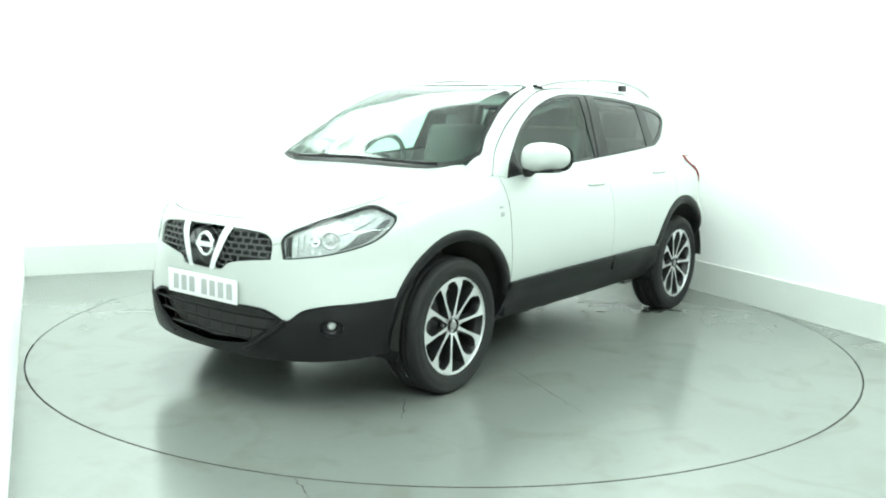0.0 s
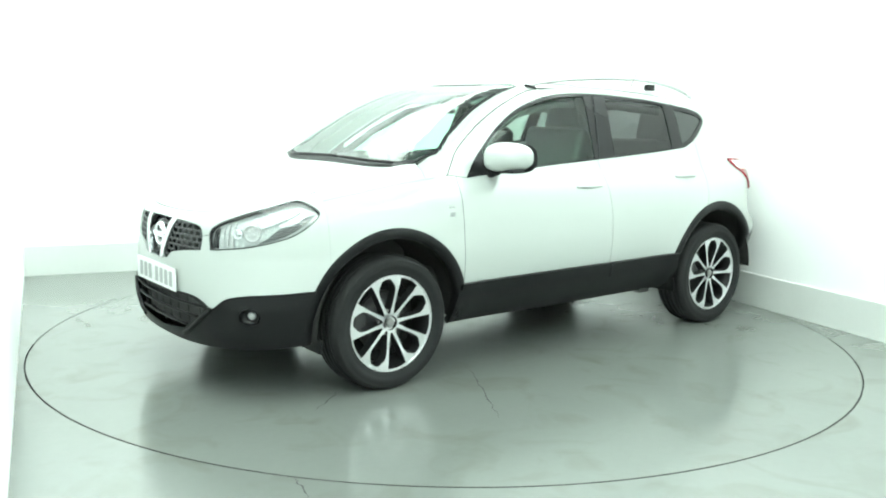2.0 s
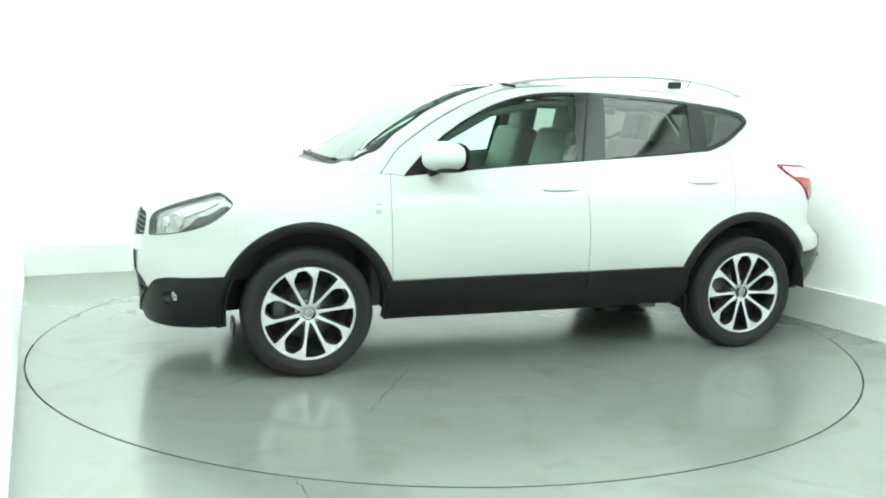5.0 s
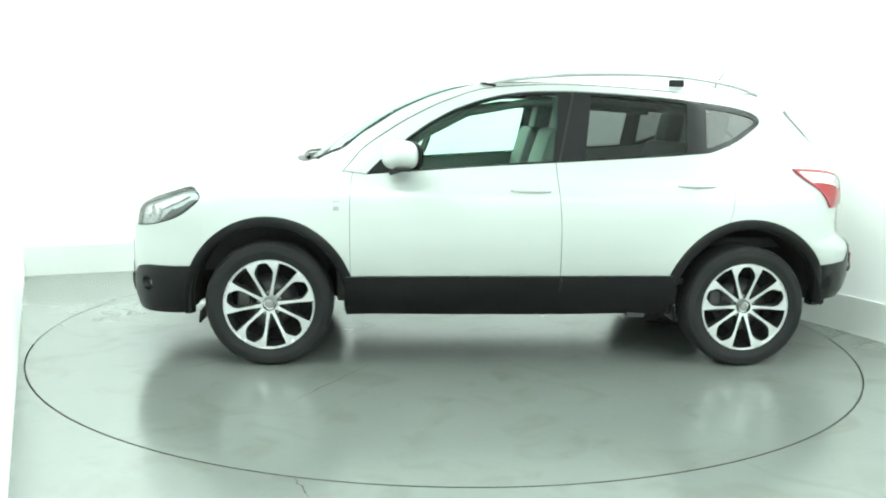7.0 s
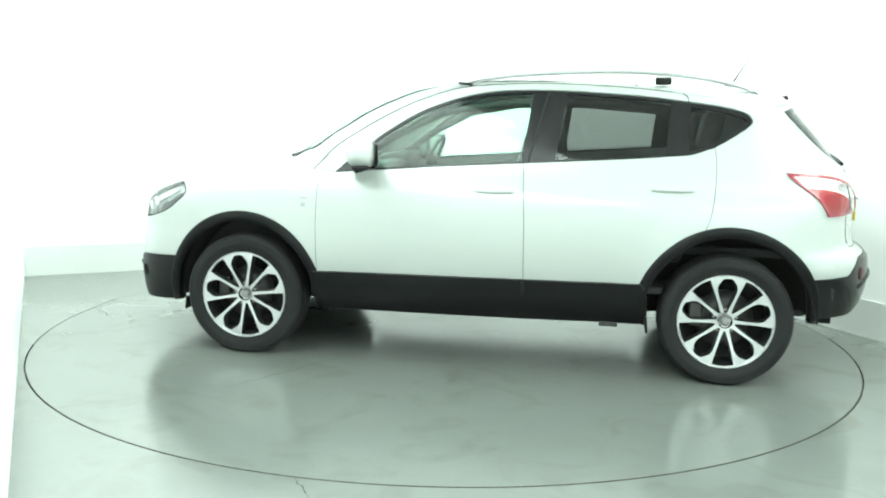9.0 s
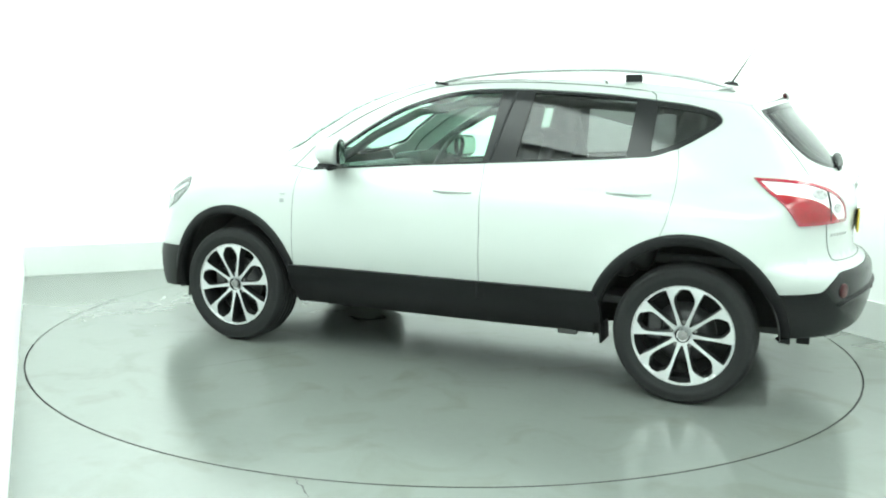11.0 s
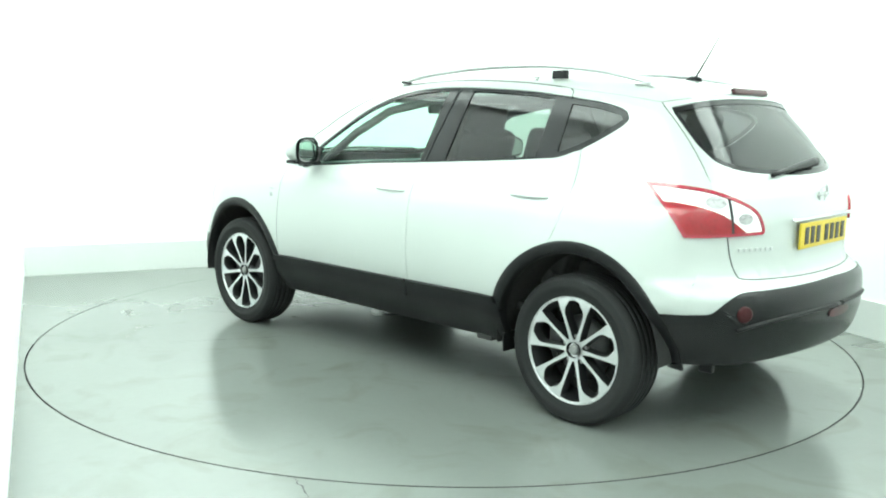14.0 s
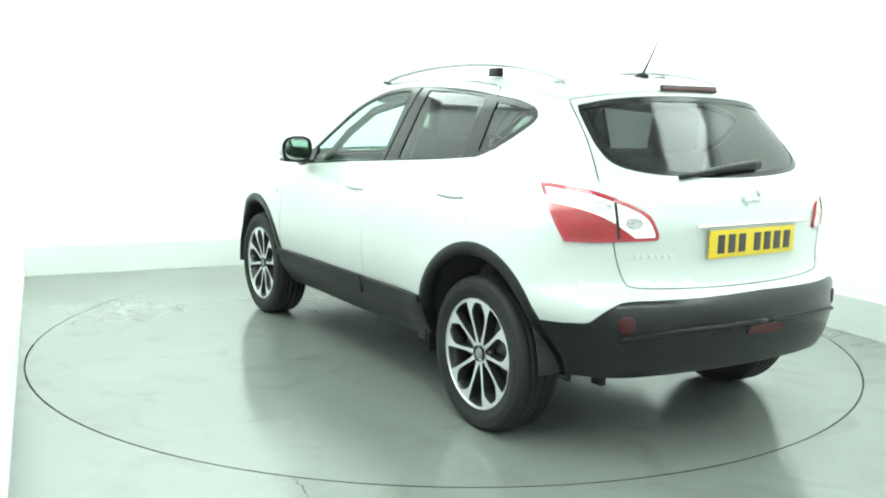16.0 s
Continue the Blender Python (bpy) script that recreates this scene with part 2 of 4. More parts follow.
def dom_rear(u, v):
    c, s = np.cos(u / ARC), np.sin(u / ARC)
    r = solve(lambda q: form(RX - q * c, q * s, v), 0.1, 1.6, len(u))
    return np.stack([RX - r * c, r * s, v], 1)


def normals_at(P):
    e = 0.004
    g = np.stack([form(P[:, 0] + e, P[:, 1], P[:, 2]) - form(P[:, 0] - e, P[:, 1], P[:, 2]),
                  form(P[:, 0], P[:, 1] + e, P[:, 2]) - form(P[:, 0], P[:, 1] - e, P[:, 2]),
                  form(P[:, 0], P[:, 1], P[:, 2] + e) - form(P[:, 0], P[:, 1], P[:, 2] - e)], 1)
    return g / np.maximum(np.linalg.norm(g, axis=1)[:, None], 1e-9)


@functools.lru_cache(maxsize=None)
def y_at(x, z):
    return float(dom_side(np.array([x], float), np.array([z], float))[0, 1])


def uF(x, z):
    return ARC * math.atan2(y_at(x, z), x - FX)


def uR(x, z):
    return ARC * math.atan2(y_at(x, z), RX - x)


def dense(poly, step):
    out = []
    for i, p in enumerate(poly):
        q = poly[(i + 1) % len(poly)]
        n = max(1, int(math.hypot(q[0] - p[0], q[1] - p[1]) / step + 0.5))
        out += [(p[0] + (q[0] - p[0]) * k / n, p[1] + (q[1] - p[1]) * k / n) for k in range(n)]
    return out


def spline(pts, closed=False, n=6):
    """Catmull-Rom through the points."""
    out, m = [], len(pts)
    for i in range(m if closed else m - 1):
        g = (lambda k: pts[k % m]) if closed else (lambda k: pts[min(max(k, 0), m - 1)])
        p0, p1, p2, p3 = (np.array(g(i + k), float) for k in (-1, 0, 1, 2))
        for k in range(n):
            t = k / n
            out.append(tuple(0.5 * (2 * p1 + (p2 - p0) * t + (2 * p0 - 5 * p1 + 4 * p2 - p3) * t * t + (3 * p1 - p0 - 3 * p2 + p3) * t ** 3)))
    if not closed:
        out.append(tuple(pts[-1]))
    return out


def area(poly):
    return 0.5 * sum(p[0] * q[1] - q[0] * p[1] for p, q in zip(poly, poly[1:] + poly[:1]))


def inset(poly, d):
    """The outline moved inwards by d (outwards if below nought)."""
    s = 1 if area(poly) > 0 else -1
    out, n = [], len(poly)
    for i in range(n):
        a, b, c = (np.array(poly[(i + k) % n], float) for k in (-1, 0, 1))
        e1, e2 = b - a, c - b
        e1, e2 = e1 / max(np.linalg.norm(e1), 1e-9), e2 / max(np.linalg.norm(e2), 1e-9)
        nn = np.array([-e1[1] - e2[1], e1[0] + e2[0]])
        k = max(np.dot(nn, nn) / 2, 0.35)
        out.append(tuple(b + s * nn / k * d))
    return out


def inside(poly, P):
    x, y = P[:, 0], P[:, 1]
    r = np.zeros(len(P), bool)
    for (x1, y1), (x2, y2) in zip(poly, poly[1:] + poly[:1]):
        if y1 != y2:
            r ^= ((y1 > y) != (y2 > y)) & (x < (x2 - x1) * (y - y1) / (y2 - y1) + x1)
    return r


def flat_mesh(outer, holes, step):
    """Triangles of a flat outline with holes: points, triangles, and the outline's loops as indices."""
    loops = [dense(outer, step * 0.8)] + [dense(h, step * 0.8) for h in holes]
    pts, edges, idx = [], [], []
    for lp in loops:
        k = len(pts)
        pts += lp
        idx.append([k + i for i in range(len(lp))])
        edges += [(k + i, k + (i + 1) % len(lp)) for i in range(len(lp))]
    B = np.array(pts)
    lo, hi = B.min(0), B.max(0)
    gx, gy = np.meshgrid(np.arange(lo[0] + step / 2, hi[0], step), np.arange(lo[1] + step / 2, hi[1], step))
    gx[::2] += step * 0.25
    g = np.stack([gx.ravel(), gy.ravel()], 1)
    if len(g):
        ok = inside(loops[0], g)
        for h in loops[1:]:
            ok &= ~inside(h, g)
        g = g[ok]
    if len(g):
        near = np.min(np.hypot(g[:, None, 0] - B[None, :, 0], g[:, None, 1] - B[None, :, 1]), axis=1)
        g = g[near > step * 0.45]
    allp = [Vector(p) for p in pts] + [Vector(p) for p in g]
    V, _, F, *_ = geometry.delaunay_2d_cdt(allp, edges, [], 0, 1e-7)
    V = np.array([tuple(v) for v in V])
    F = [f for f in F if len(f) == 3]
    cen = np.array([V[list(f)].mean(0) for f in F])
    ok = inside(loops[0], cen)
    for h in loops[1:]:
        ok &= ~inside(h, cen)
    return V, [f for f, o in zip(F, ok) if o], idx


def skin(name, dom, outer, material, parent, holes=(), off=0.0, thick=0.012, step=0.035, mirror=False, label="", bulge=0.0):
    """A panel of the body: an outline laid on the outer form, with turned-in edges."""
    V, F, loops = flat_mesh(list(outer), [list(h) for h in holes], step)
    P = dom(V[:, 0].copy(), V[:, 1].copy())
    N = normals_at(P)
    a, b, c = (P[[f[k] for f in F]] for k in range(3))
    flip = np.einsum("ij,ij->i", np.cross(b - a, c - a), N[[f[0] for f in F]]) < 0
    F = [f[::-1] if w else f for f, w in zip(F, flip)]
    lift = np.full(len(P), off)
    if bulge:
        B = V[sum(loops, [])]
        near = np.min(np.hypot(V[:, None, 0] - B[None, :, 0], V[:, None, 1] - B[None, :, 1]), axis=1)
        lift = lift + bulge * (1 - (1 - np.clip(near / (3 * abs(bulge)), 0, 1)) ** 2)
    Q = P + N * lift[:, None]
    verts, norms, faces = list(Q), list(N), list(F)
    edge_dir = {}
    for f in F:
        for i in range(3):
            edge_dir[(f[i], f[(i + 1) % 3])] = 1
    for lp in loops:
        k = len(verts)
        n = len(lp)
        for i, v in enumerate(lp):
            t = P[lp[(i + 1) % n]] - P[lp[i - 1]]
            o = np.cross(t, N[v])
            if (lp[i], lp[(i + 1) % n]) not in edge_dir:
                o = -o
            o = o / max(np.linalg.norm(o), 1e-9)
            verts += [Q[v], Q[v] - N[v] * thick]
            norms += [o, o]
        for i in range(n):
            j = (i + 1) % n
            q = (k + 2 * i, k + 2 * i + 1, k + 2 * j + 1, k + 2 * j)
            faces.append(q if (lp[i], lp[j]) in edge_dir else q[::-1])
    obs = []
    for s in ((1, -1) if mirror else (1,)):
        w = np.array([1, s, 1])
        obs.append(build(name, np.array(verts) * w, faces if s > 0 else [f[::-1] for f in faces], material, parent, label, True, np.array(norms) * w))
    return obs if mirror else obs[0]


def arch(cx, r, a0, a1, n=24):
    return [(cx + r * math.cos(radians(a0 + (a1 - a0) * i / n)), HUB + TALL * r * math.sin(radians(a0 + (a1 - a0) * i / n))) for i in range(n + 1)]


# ---------- the booth ----------
def at_room(a, b, z=0.0):
    return Matrix.Rotation(radians(ROOM_TURN), 4, "Z") @ Vector((a, b, z))


def room_box(name, a0, a1, b0, b1, z0, z1, material, label="", bevel=0.0):
    m = Matrix.Rotation(radians(ROOM_TURN), 4, "Z") @ Matrix.Translation(((a0 + a1) / 2, (b0 + b1) / 2, (z0 + z1) / 2))
    ob = part(name, box_bm(bmesh.new(), (a1 - a0, b1 - b0, z1 - z0), m, bevel), material, None, "", False)
    return tagged(ob, label, "wall" if name.startswith("wall") else name.split("_")[0], kind="structure")


def make_booth():
    T = 0.15
    room_box("wall_back", LEFT - T, RIGHT + T, BACK, BACK + T, 0.0, HIGH, WALL, "plain white painted booth wall behind the turntable")
    room_box("wall_right", RIGHT, RIGHT + T, FRONT, BACK, 0.0, HIGH, WALL, "plain white painted booth wall beside the turntable")
    room_box("wall_left", LEFT - T, LEFT, FRONT, BACK, 0.0, HIGH, WALL, "plain white painted booth wall along the turntable")
    room_box("wall_front", LEFT - T, RIGHT + T, FRONT - T, FRONT, 0.0, HIGH, WALL, "plain white painted wall closing the booth")
    room_box("baseboard_back", LEFT + 0.012, RIGHT - 0.016, BACK - 0.016, BACK - 0.002, 0.0, 0.243, PLINTH, "pale grey plinth board at the foot of the wall", 0.003)
    room_box("baseboard_right", RIGHT - 0.016, RIGHT - 0.002, FRONT, BACK - 0.002, 0.0, 0.243, PLINTH, "pale grey plinth board at the foot of the wall", 0.003)
    room_box("ceiling", LEFT - T, RIGHT + T, FRONT - T, BACK + T, HIGH, HIGH + T, WALL, "white booth ceiling")
    # softboxes added out of view, round the ceiling's edge, to light the booth
    shine = glow("diffuser_glow", LIGHT_TINT, CEILING_GLOW)

    def softbox(a, b, w, d):
        ob = new("unseen_softbox")
        tagged(ob, "unseen long overhead softbox with a glowing white diffuser, added to light the booth", "ceiling light", "softboxes under the ceiling")
        ob.matrix_basis = Matrix.Rotation(radians(ROOM_TURN), 4, "Z") @ Matrix.Translation((a, b, HIGH))
        box("diffuser", (w, d, 0.03), pose(0, 0, -0.055), shine, ob, 0.004)
        for sx in (-1, 1):
            box("frame", (0.04, d + 0.08, 0.08), pose(sx * (w / 2 + 0.02), 0, -0.04), WALL, ob, 0.006)
            box("frame", (w, 0.04, 0.08), pose(0, sx * (d / 2 + 0.02), -0.04), WALL, ob, 0.006)
    softbox(LEFT + 0.62, -1.3, 0.95, 7.6)
    softbox(RIGHT - 0.60, -1.3, 0.95, 7.6)
    softbox(0.0, BACK - 0.62, 2.7, 0.95)
    softbox(0.0, FRONT + 0.60, 2.7, 0.85)
    # floor sheet with the round opening of the turntable
    n = 256
    R = TABLE_R + GAP
    verts, faces = [], []
    for i in range(n):
        a = 2 * math.pi * i / n
        d = Vector((math.cos(a), math.sin(a)))
        verts += [(R * d.x, R * d.y, 0.0), (R * d.x, R * d.y, -0.05)]
        k = min((RIGHT + 0.1) / abs(d.x) if abs(d.x) > 1e-6 else 99, ((BACK + 0.1) if d.y > 0 else -(FRONT - 0.1)) / abs(d.y) if abs(d.y) > 1e-6 else 99)
        verts.append((k * d.x, k * d.y, 0.0))
    for i in range(n):
        j = (i + 1) % n
        p, q = Vector(verts[3 * i + 2]), Vector(verts[3 * j + 2])
        faces.append((3 * i, 3 * i + 2, 3 * j + 2, 3 * j))
        faces.append((3 * i + 1, 3 * i, 3 * j, 3 * j + 1))
        if abs(p.x - q.x) > 1e-4 and abs(p.y - q.y) > 1e-4:
            c = (max(p.x, q.x, key=abs), max(p.y, q.y, key=abs), 0.0)
            verts.append(c)
            faces.append((3 * i + 2, len(verts) - 1, 3 * j + 2))
    ob = build("floor", [Matrix.Rotation(radians(ROOM_TURN), 4, "Z") @ Vector(v) for v in verts], faces, FLOOR, None, "", False)
    tagged(ob, "grey-green resin floor round the turntable", "floor", kind="structure")
    pit = part("floor_pit", cyl_bm(bmesh.new(), 2.6, 2.6, 0.02, pose(0, 0, -0.06), 96), PIT, None, "", False)
    tagged(pit, "dark pit under the turntable's gap", "floor", kind="structure")


def make_turntable():
    t = new("turntable")
    tagged(t, "round grey-green resin turntable flush with the floor", "turntable")
    bm = bmesh.new()
    cyl_bm(bm, TABLE_R, TABLE_R, 0.04, pose(0, 0, -0.02), 256)
    part("deck", bm, TABLE, t)
    # added ring over the deck's edge; its dark colour is the gap's shade
    lathe("edge_ring", [(TABLE_R - 0.001, -0.036), (TABLE_R + 0.004, -0.034), (TABLE_R + 0.004, -0.0015), (TABLE_R - 0.001, -0.0005)], PIT, t, "added ring on the deck edge, coloured dark for the shaded gap", 192, Matrix.Rotation(radians(90), 4, "X"))
    return t


def crack(name, p, q, width, parent, label, seed):
    """A hairline crack: a thin, wandering dark inlay in the resin."""
    rnd = random.Random(seed)
    p, q = Vector((*p, 0)), Vector((*q, 0))
    d = (q - p).normalized()
    n = Vector((-d.y, d.x, 0))
    verts, faces, k = [], [], 12
    for i in range(k + 1):
        t = i / k
        c = p.lerp(q, t) + n * rnd.uniform(-1, 1) * 0.008
        w = width * (0.35 + math.sin(math.pi * t)) * rnd.uniform(0.6, 1.2)
        verts += [c + n * w + Vector((0, 0, 0.0008)), c - n * w + Vector((0, 0, 0.0008))]
    for i in range(k):
        faces.append((2 * i, 2 * i + 1, 2 * i + 3, 2 * i + 2))
    return build(name, verts, faces, PIT, parent, label, False)


make_booth()
turntable = make_turntable()
crack("crack", (0.461, 0.822), (0.842, 1.488), 0.0022, turntable, "dark hairline crack in the resin", 1)
crack("crack", (1.245, 0.736), (1.479, 0.921), 0.0025, turntable, "dark hairline crack in the resin", 2)
tagged(crack("floor_crack", (-0.554, -2.408), (-0.475, -2.583), 0.0022, None, "", 3), "dark hairline crack in the resin floor", "floor", kind="structure")


# ---------- the car ----------
# lines on the side: (x, z)
DITCH = spline([(0.93, 1.055), (0.868, 1.125), (0.81, 1.19), (0.64, 1.305), (0.50, 1.385), (0.34, 1.458), (0.12, 1.525), (-0.28, 1.552), (-0.73, 1.538),
                (-1.05, 1.508), (-1.35, 1.474), (-1.53, 1.447)])
DLO_LOW = spline([(0.80, 1.045), (0.45, 1.073), (0.15, 1.097), (-0.24, 1.122), (-0.76, 1.158), (-1.00, 1.178), (-1.12, 1.193), (-1.26, 1.252), (-1.382, 1.330)])
DLO_TIP = spline([(-1.382, 1.330), (-1.412, 1.368), (-1.372, 1.412), (-1.25, 1.443)])
DLO_UP = spline([(-1.25, 1.443), (-0.98, 1.476), (-0.77, 1.496), (-0.42, 1.513), (-0.16, 1.511), (0.02, 1.492), (0.18, 1.452), (0.33, 1.395), (0.49, 1.303),
                 (0.64, 1.192), (0.73, 1.115), (0.80, 1.045)])
DLO = DLO_LOW[:-1] + DLO_TIP[:-1] + DLO_UP[:-1]
FENDER_TOP = spline([(1.66, 0.955), (1.5, 0.985), (1.2, 1.028), (0.93, 1.06)])
DOOR_CUT = spline([(0.872, 1.055), (0.882, 0.98), (0.884, 0.80), (0.878, 0.497)])
REAR_CUT = spline([(-1.17, HUB + 0.452), (-1.205, 0.88), (-1.228, 1.02), (-1.232, 1.15), (-1.222, 1.228)])
GATE = curve((1.447, -1.53), (1.345, -1.634), (1.25, -1.720), (1.15, -1.798), (1.09, -1.835), (1.0, -1.84), (0.5, -1.84))
SEAM_X = 1.66


def low_at(x):
    X = np.array(DLO_LOW)[::-1]
    return float(np.interp(x, X[:, 0], X[:, 1]))


def up_at(x):
    X = np.array(DLO_UP)
    return float(np.interp(x, X[:, 0], X[:, 1]))


def between(pts, lo, hi):
    return [p for p in pts if lo < p[0] < hi]


def ditch_y(x):
    X = np.array(DITCH)[::-1]
    z = float(np.interp(x, X[:, 0], X[:, 1]))
    return y_at(x, z)


def nose_seam(u):
    return 0.878 + 0.105 * (abs(u) / 0.86) ** 2.6


def make_body(car):
    g = 0.0023
    a_f = math.degrees(math.asin((0.497 - HUB) / (TALL * ARCH_F)))
    a_s = math.degrees(math.acos((SEAM_X - AX) / ARCH_F))
    fender = [(0.880, 0.50)] + arch(AX, ARCH_F, 180 - a_f, a_s)[1:] + [(SEAM_X, 0.75), (SEAM_X, 0.955)] + FENDER_TOP[1:] + DOOR_CUT[:-1]
    skin("fender", dom_side, inset(fender, 0.0007), PAINT, car, mirror=True)
    fd = [(-0.262, 0.508), (0.3, 0.503), (0.878, 0.497)] + DOOR_CUT[::-1][1:] + [(0.80, 1.045)] + between(DLO_LOW, -0.235, 0.79) + [(-0.235, 1.122), (-0.258, 0.8)]
    doors = skin("front_door", dom_side, inset(fd, 0.0011), PAINT, car, mirror=True)
    a_r = math.degrees(math.asin((0.517 - HUB) / (TALL * ARCH_R)))
    a_c = math.degrees(math.acos((-1.17 + AX) / ARCH_R))
    rd = ([(-0.264, 0.509), (-0.260, 0.8), (-0.237, 1.122)] + between(DLO_LOW, -1.212, -0.24) + REAR_CUT[::-1] + arch(-AX, ARCH_R, a_c, a_r)[1:])
    rdoors = skin("rear_door", dom_side, inset(rd, 0.0009), PAINT, car, mirror=True)
    a_b = math.degrees(math.asin((0.578 - HUB) / (TALL * ARCH_R)))
    gate_side = [(float(GATE(z)) - (0.0035 if z < 1.13 else 0.0), z) for z in np.linspace(1.447, 0.583, 30)]
    quarter = ([(0.872, 1.055), (0.926, 1.0605)] + DITCH[1:] + gate_side[1:] + arch(-AX, ARCH_R, 180 - a_b, a_c)[0:] + REAR_CUT[1:] + [p for p in DLO_LOW if p[0] < -1.232]
               + DLO_TIP[1:] + DLO_UP[1:])
    skin("quarter_panel", dom_side, inset(quarter, g), PAINT, car, mirror=True, label="white rear quarter panel running into the roof side")
    # side windows
    front_glass = [(0.70, low_at(0.70) + 0.012)] + [(x, up_at(x) - 0.016) for x in np.linspace(0.68, -0.268, 26)] + [(-0.222, low_at(-0.222) + 0.012)]
    rear_glass = [(x, up_at(x) - 0.016) for x in np.linspace(-0.452, -0.995, 18)] + [(x, low_at(x) + 0.012) for x in np.linspace(-0.975, -0.40, 16)]
    q_low = [p for p in DLO_LOW if p[0] < -1.075] + DLO_TIP[1:-1]
    q_glass = inset([(-1.075, up_at(-1.075)), (-1.065, low_at(-1.065))] + q_low + [p for p in DLO_UP if p[0] < -1.08], 0.026)
    skin("window_seal", dom_side, inset(DLO, 0.001), GLOSSBLACK, car, holes=[front_glass, rear_glass, q_glass], off=-0.004, mirror=True, label="black window surround and pillars")
    skin("front_window", dom_side, inset(front_glass, -0.004), CLEAR, car, off=-0.009, thick=0.004, mirror=True, label="clear front side window")
    skin("rear_window", dom_side, inset(rear_glass, -0.004), PRIVACY, car, off=-0.009, thick=0.004, mirror=True, label="dark tinted rear side window")
    skin("quarter_window", dom_side, inset(q_glass, -0.004), REARGLASS, car, off=-0.009, thick=0.004, mirror=True, label="dark tinted quarter window")
    for cut in ([(-0.345, 1.510), (-0.357, 1.510), (-0.262, 1.124), (-0.25, 1.124)],):
        skin("pillar_gap", dom_side, cut, SEAL, car, off=-0.001, thick=0.004, mirror=True)
    # door handles: a raised bar over a shallow cup
    for d, x0, z0 in ((doors, -0.09, 0.972), (rdoors, -1.015, 1.008)):
        for ob, s in zip(d, (1, -1)):
            y = y_at(x0, z0)
            bar = [(x0 - 0.11 + 0.22 * i / 10, s * (y_at(x0 - 0.11 + 0.22 * i / 10, z0) - 0.002 + 0.010 * math.sin(math.pi * i / 10) ** 0.5), z0) for i in range(11)]
            tube("door_handle", bar, [0.006 + 0.004 * math.sin(math.pi * i / 10) for i in range(11)], PAINT, ob, seg=10)
    # wing badge
    for s in (1, -1):
        for zz, w, h in ((0.868, 0.030, 0.024), (0.905, 0.034, 0.008)):
            box("wing_badge", (w, 0.006, h), pose(0.956, s * (y_at(0.956, zz) + 0.001), zz, -s * 6), GREYLAMP, car, 0.002)
    # roof, pillars, screens
    xs = np.linspace(0.18, -1.53, 34)
    edge = [(x, ditch_y(x) - (0.004 if x > -1.05 else -0.001)) for x in xs]
    u0 = uR(-1.53, 1.447)
    us = np.linspace(u0, -u0, 26)
    rear_edge = [(p[0], p[1]) for p in dom_rear(us, np.array([1.447 + 0.050 * (1 - (u / u0) ** 2) for u in us]))]
    front_edge = [(0.18 + 0.10 * (1 - (y / edge[0][1]) ** 2), float(y)) for y in np.linspace(-edge[0][1], edge[0][1], 24)]
    sun = spline([(0.16, -0.46), (0.20, -0.2), (0.20, 0.2), (0.16, 0.46), (0.10, 0.50), (-0.74, 0.50), (-0.80, 0.46), (-0.80, -0.46), (-0.74, -0.50), (0.10, -0.50)], True, 4)
    roof = edge + rear_edge[1:-1] + [(x, -y) for x, y in edge[::-1]] + front_edge[1:-1]
    skin("roof", dom_top, roof, PAINT, car, holes=[sun], step=0.05, thick=0.02, label="white roof panel")
    skin("sunroof", dom_top, inset(sun, 0.004), ROOFGLASS, car, off=0.0, step=0.05, label="dark panoramic glass roof")
    # windscreen between base curve and header
    def base(y):
        return 1.148 - 0.085 * (abs(y) / 0.68) ** 3
    WB = 0.70
    ex = np.linspace(0.17, 0.985, 22)
    foot = max(ditch_y(0.985) - 0.050 - WB, 0.0)
    side_l = [(x, ditch_y(x) - 0.050 - foot * max(0.0, (x - 0.65) / 0.335) ** 1.5) for x in ex]
    yb = side_l[-1][1]
    bot = [(base(y), float(y)) for y in np.linspace(yb - 0.03, -yb + 0.03, 30)]
    yt = side_l[0][1]
    head = [(0.165 + 0.105 * (1 - (y / yt) ** 2), float(y)) for y in np.linspace(-yt, yt, 24)]
    screen = side_l + bot + [(x, -y) for x, y in side_l[::-1]] + head[1:-1]
    band = inset(screen, 0.015)
    skin("windscreen_border", dom_top, screen, SEAL, car, holes=[band], off=-0.004, step=0.04, thick=0.005, label="black windscreen border")
    skin("windscreen", dom_top, band, SCREEN, car, off=-0.006, step=0.05, thick=0.003, label="clear windscreen")
    for s in (1, -1):
        FTT = np.array(FENDER_TOP)[::-1]
        out = [(x, ditch_y(x) - 0.003) for x in np.linspace(0.185, 0.925, 20)]
        out += [(x, y_at(x, float(np.interp(x, FTT[:, 0], FTT[:, 1]))) - 0.0005) for x in (0.95, 0.98, 1.01, 1.04, 1.066)]
        pil = out + [(1.066, WB), (base(WB) + 0.002, WB + 0.002)] + [(x, y + 0.003) for x, y in side_l[::-1]]
        pil = [(x, s * y) for x, y in pil]
        skin("front_pillar", dom_top, pil, PAINT, car, step=0.03)
    # bonnet and cowl
    hx = np.linspace(1.0665, 1.655, 20)
    FT = np.array(FENDER_TOP)[::-1]
    wing = [(x, y_at(x, float(np.interp(x, FT[:, 0], FT[:, 1]))) - 0.0005) for x in hx]
    uu = np.linspace(uF(1.66, 0.955), -uF(1.66, 0.955), 50)
    lip = dom_front(uu, np.array([nose_seam(u) + 0.003 for u in uu]))
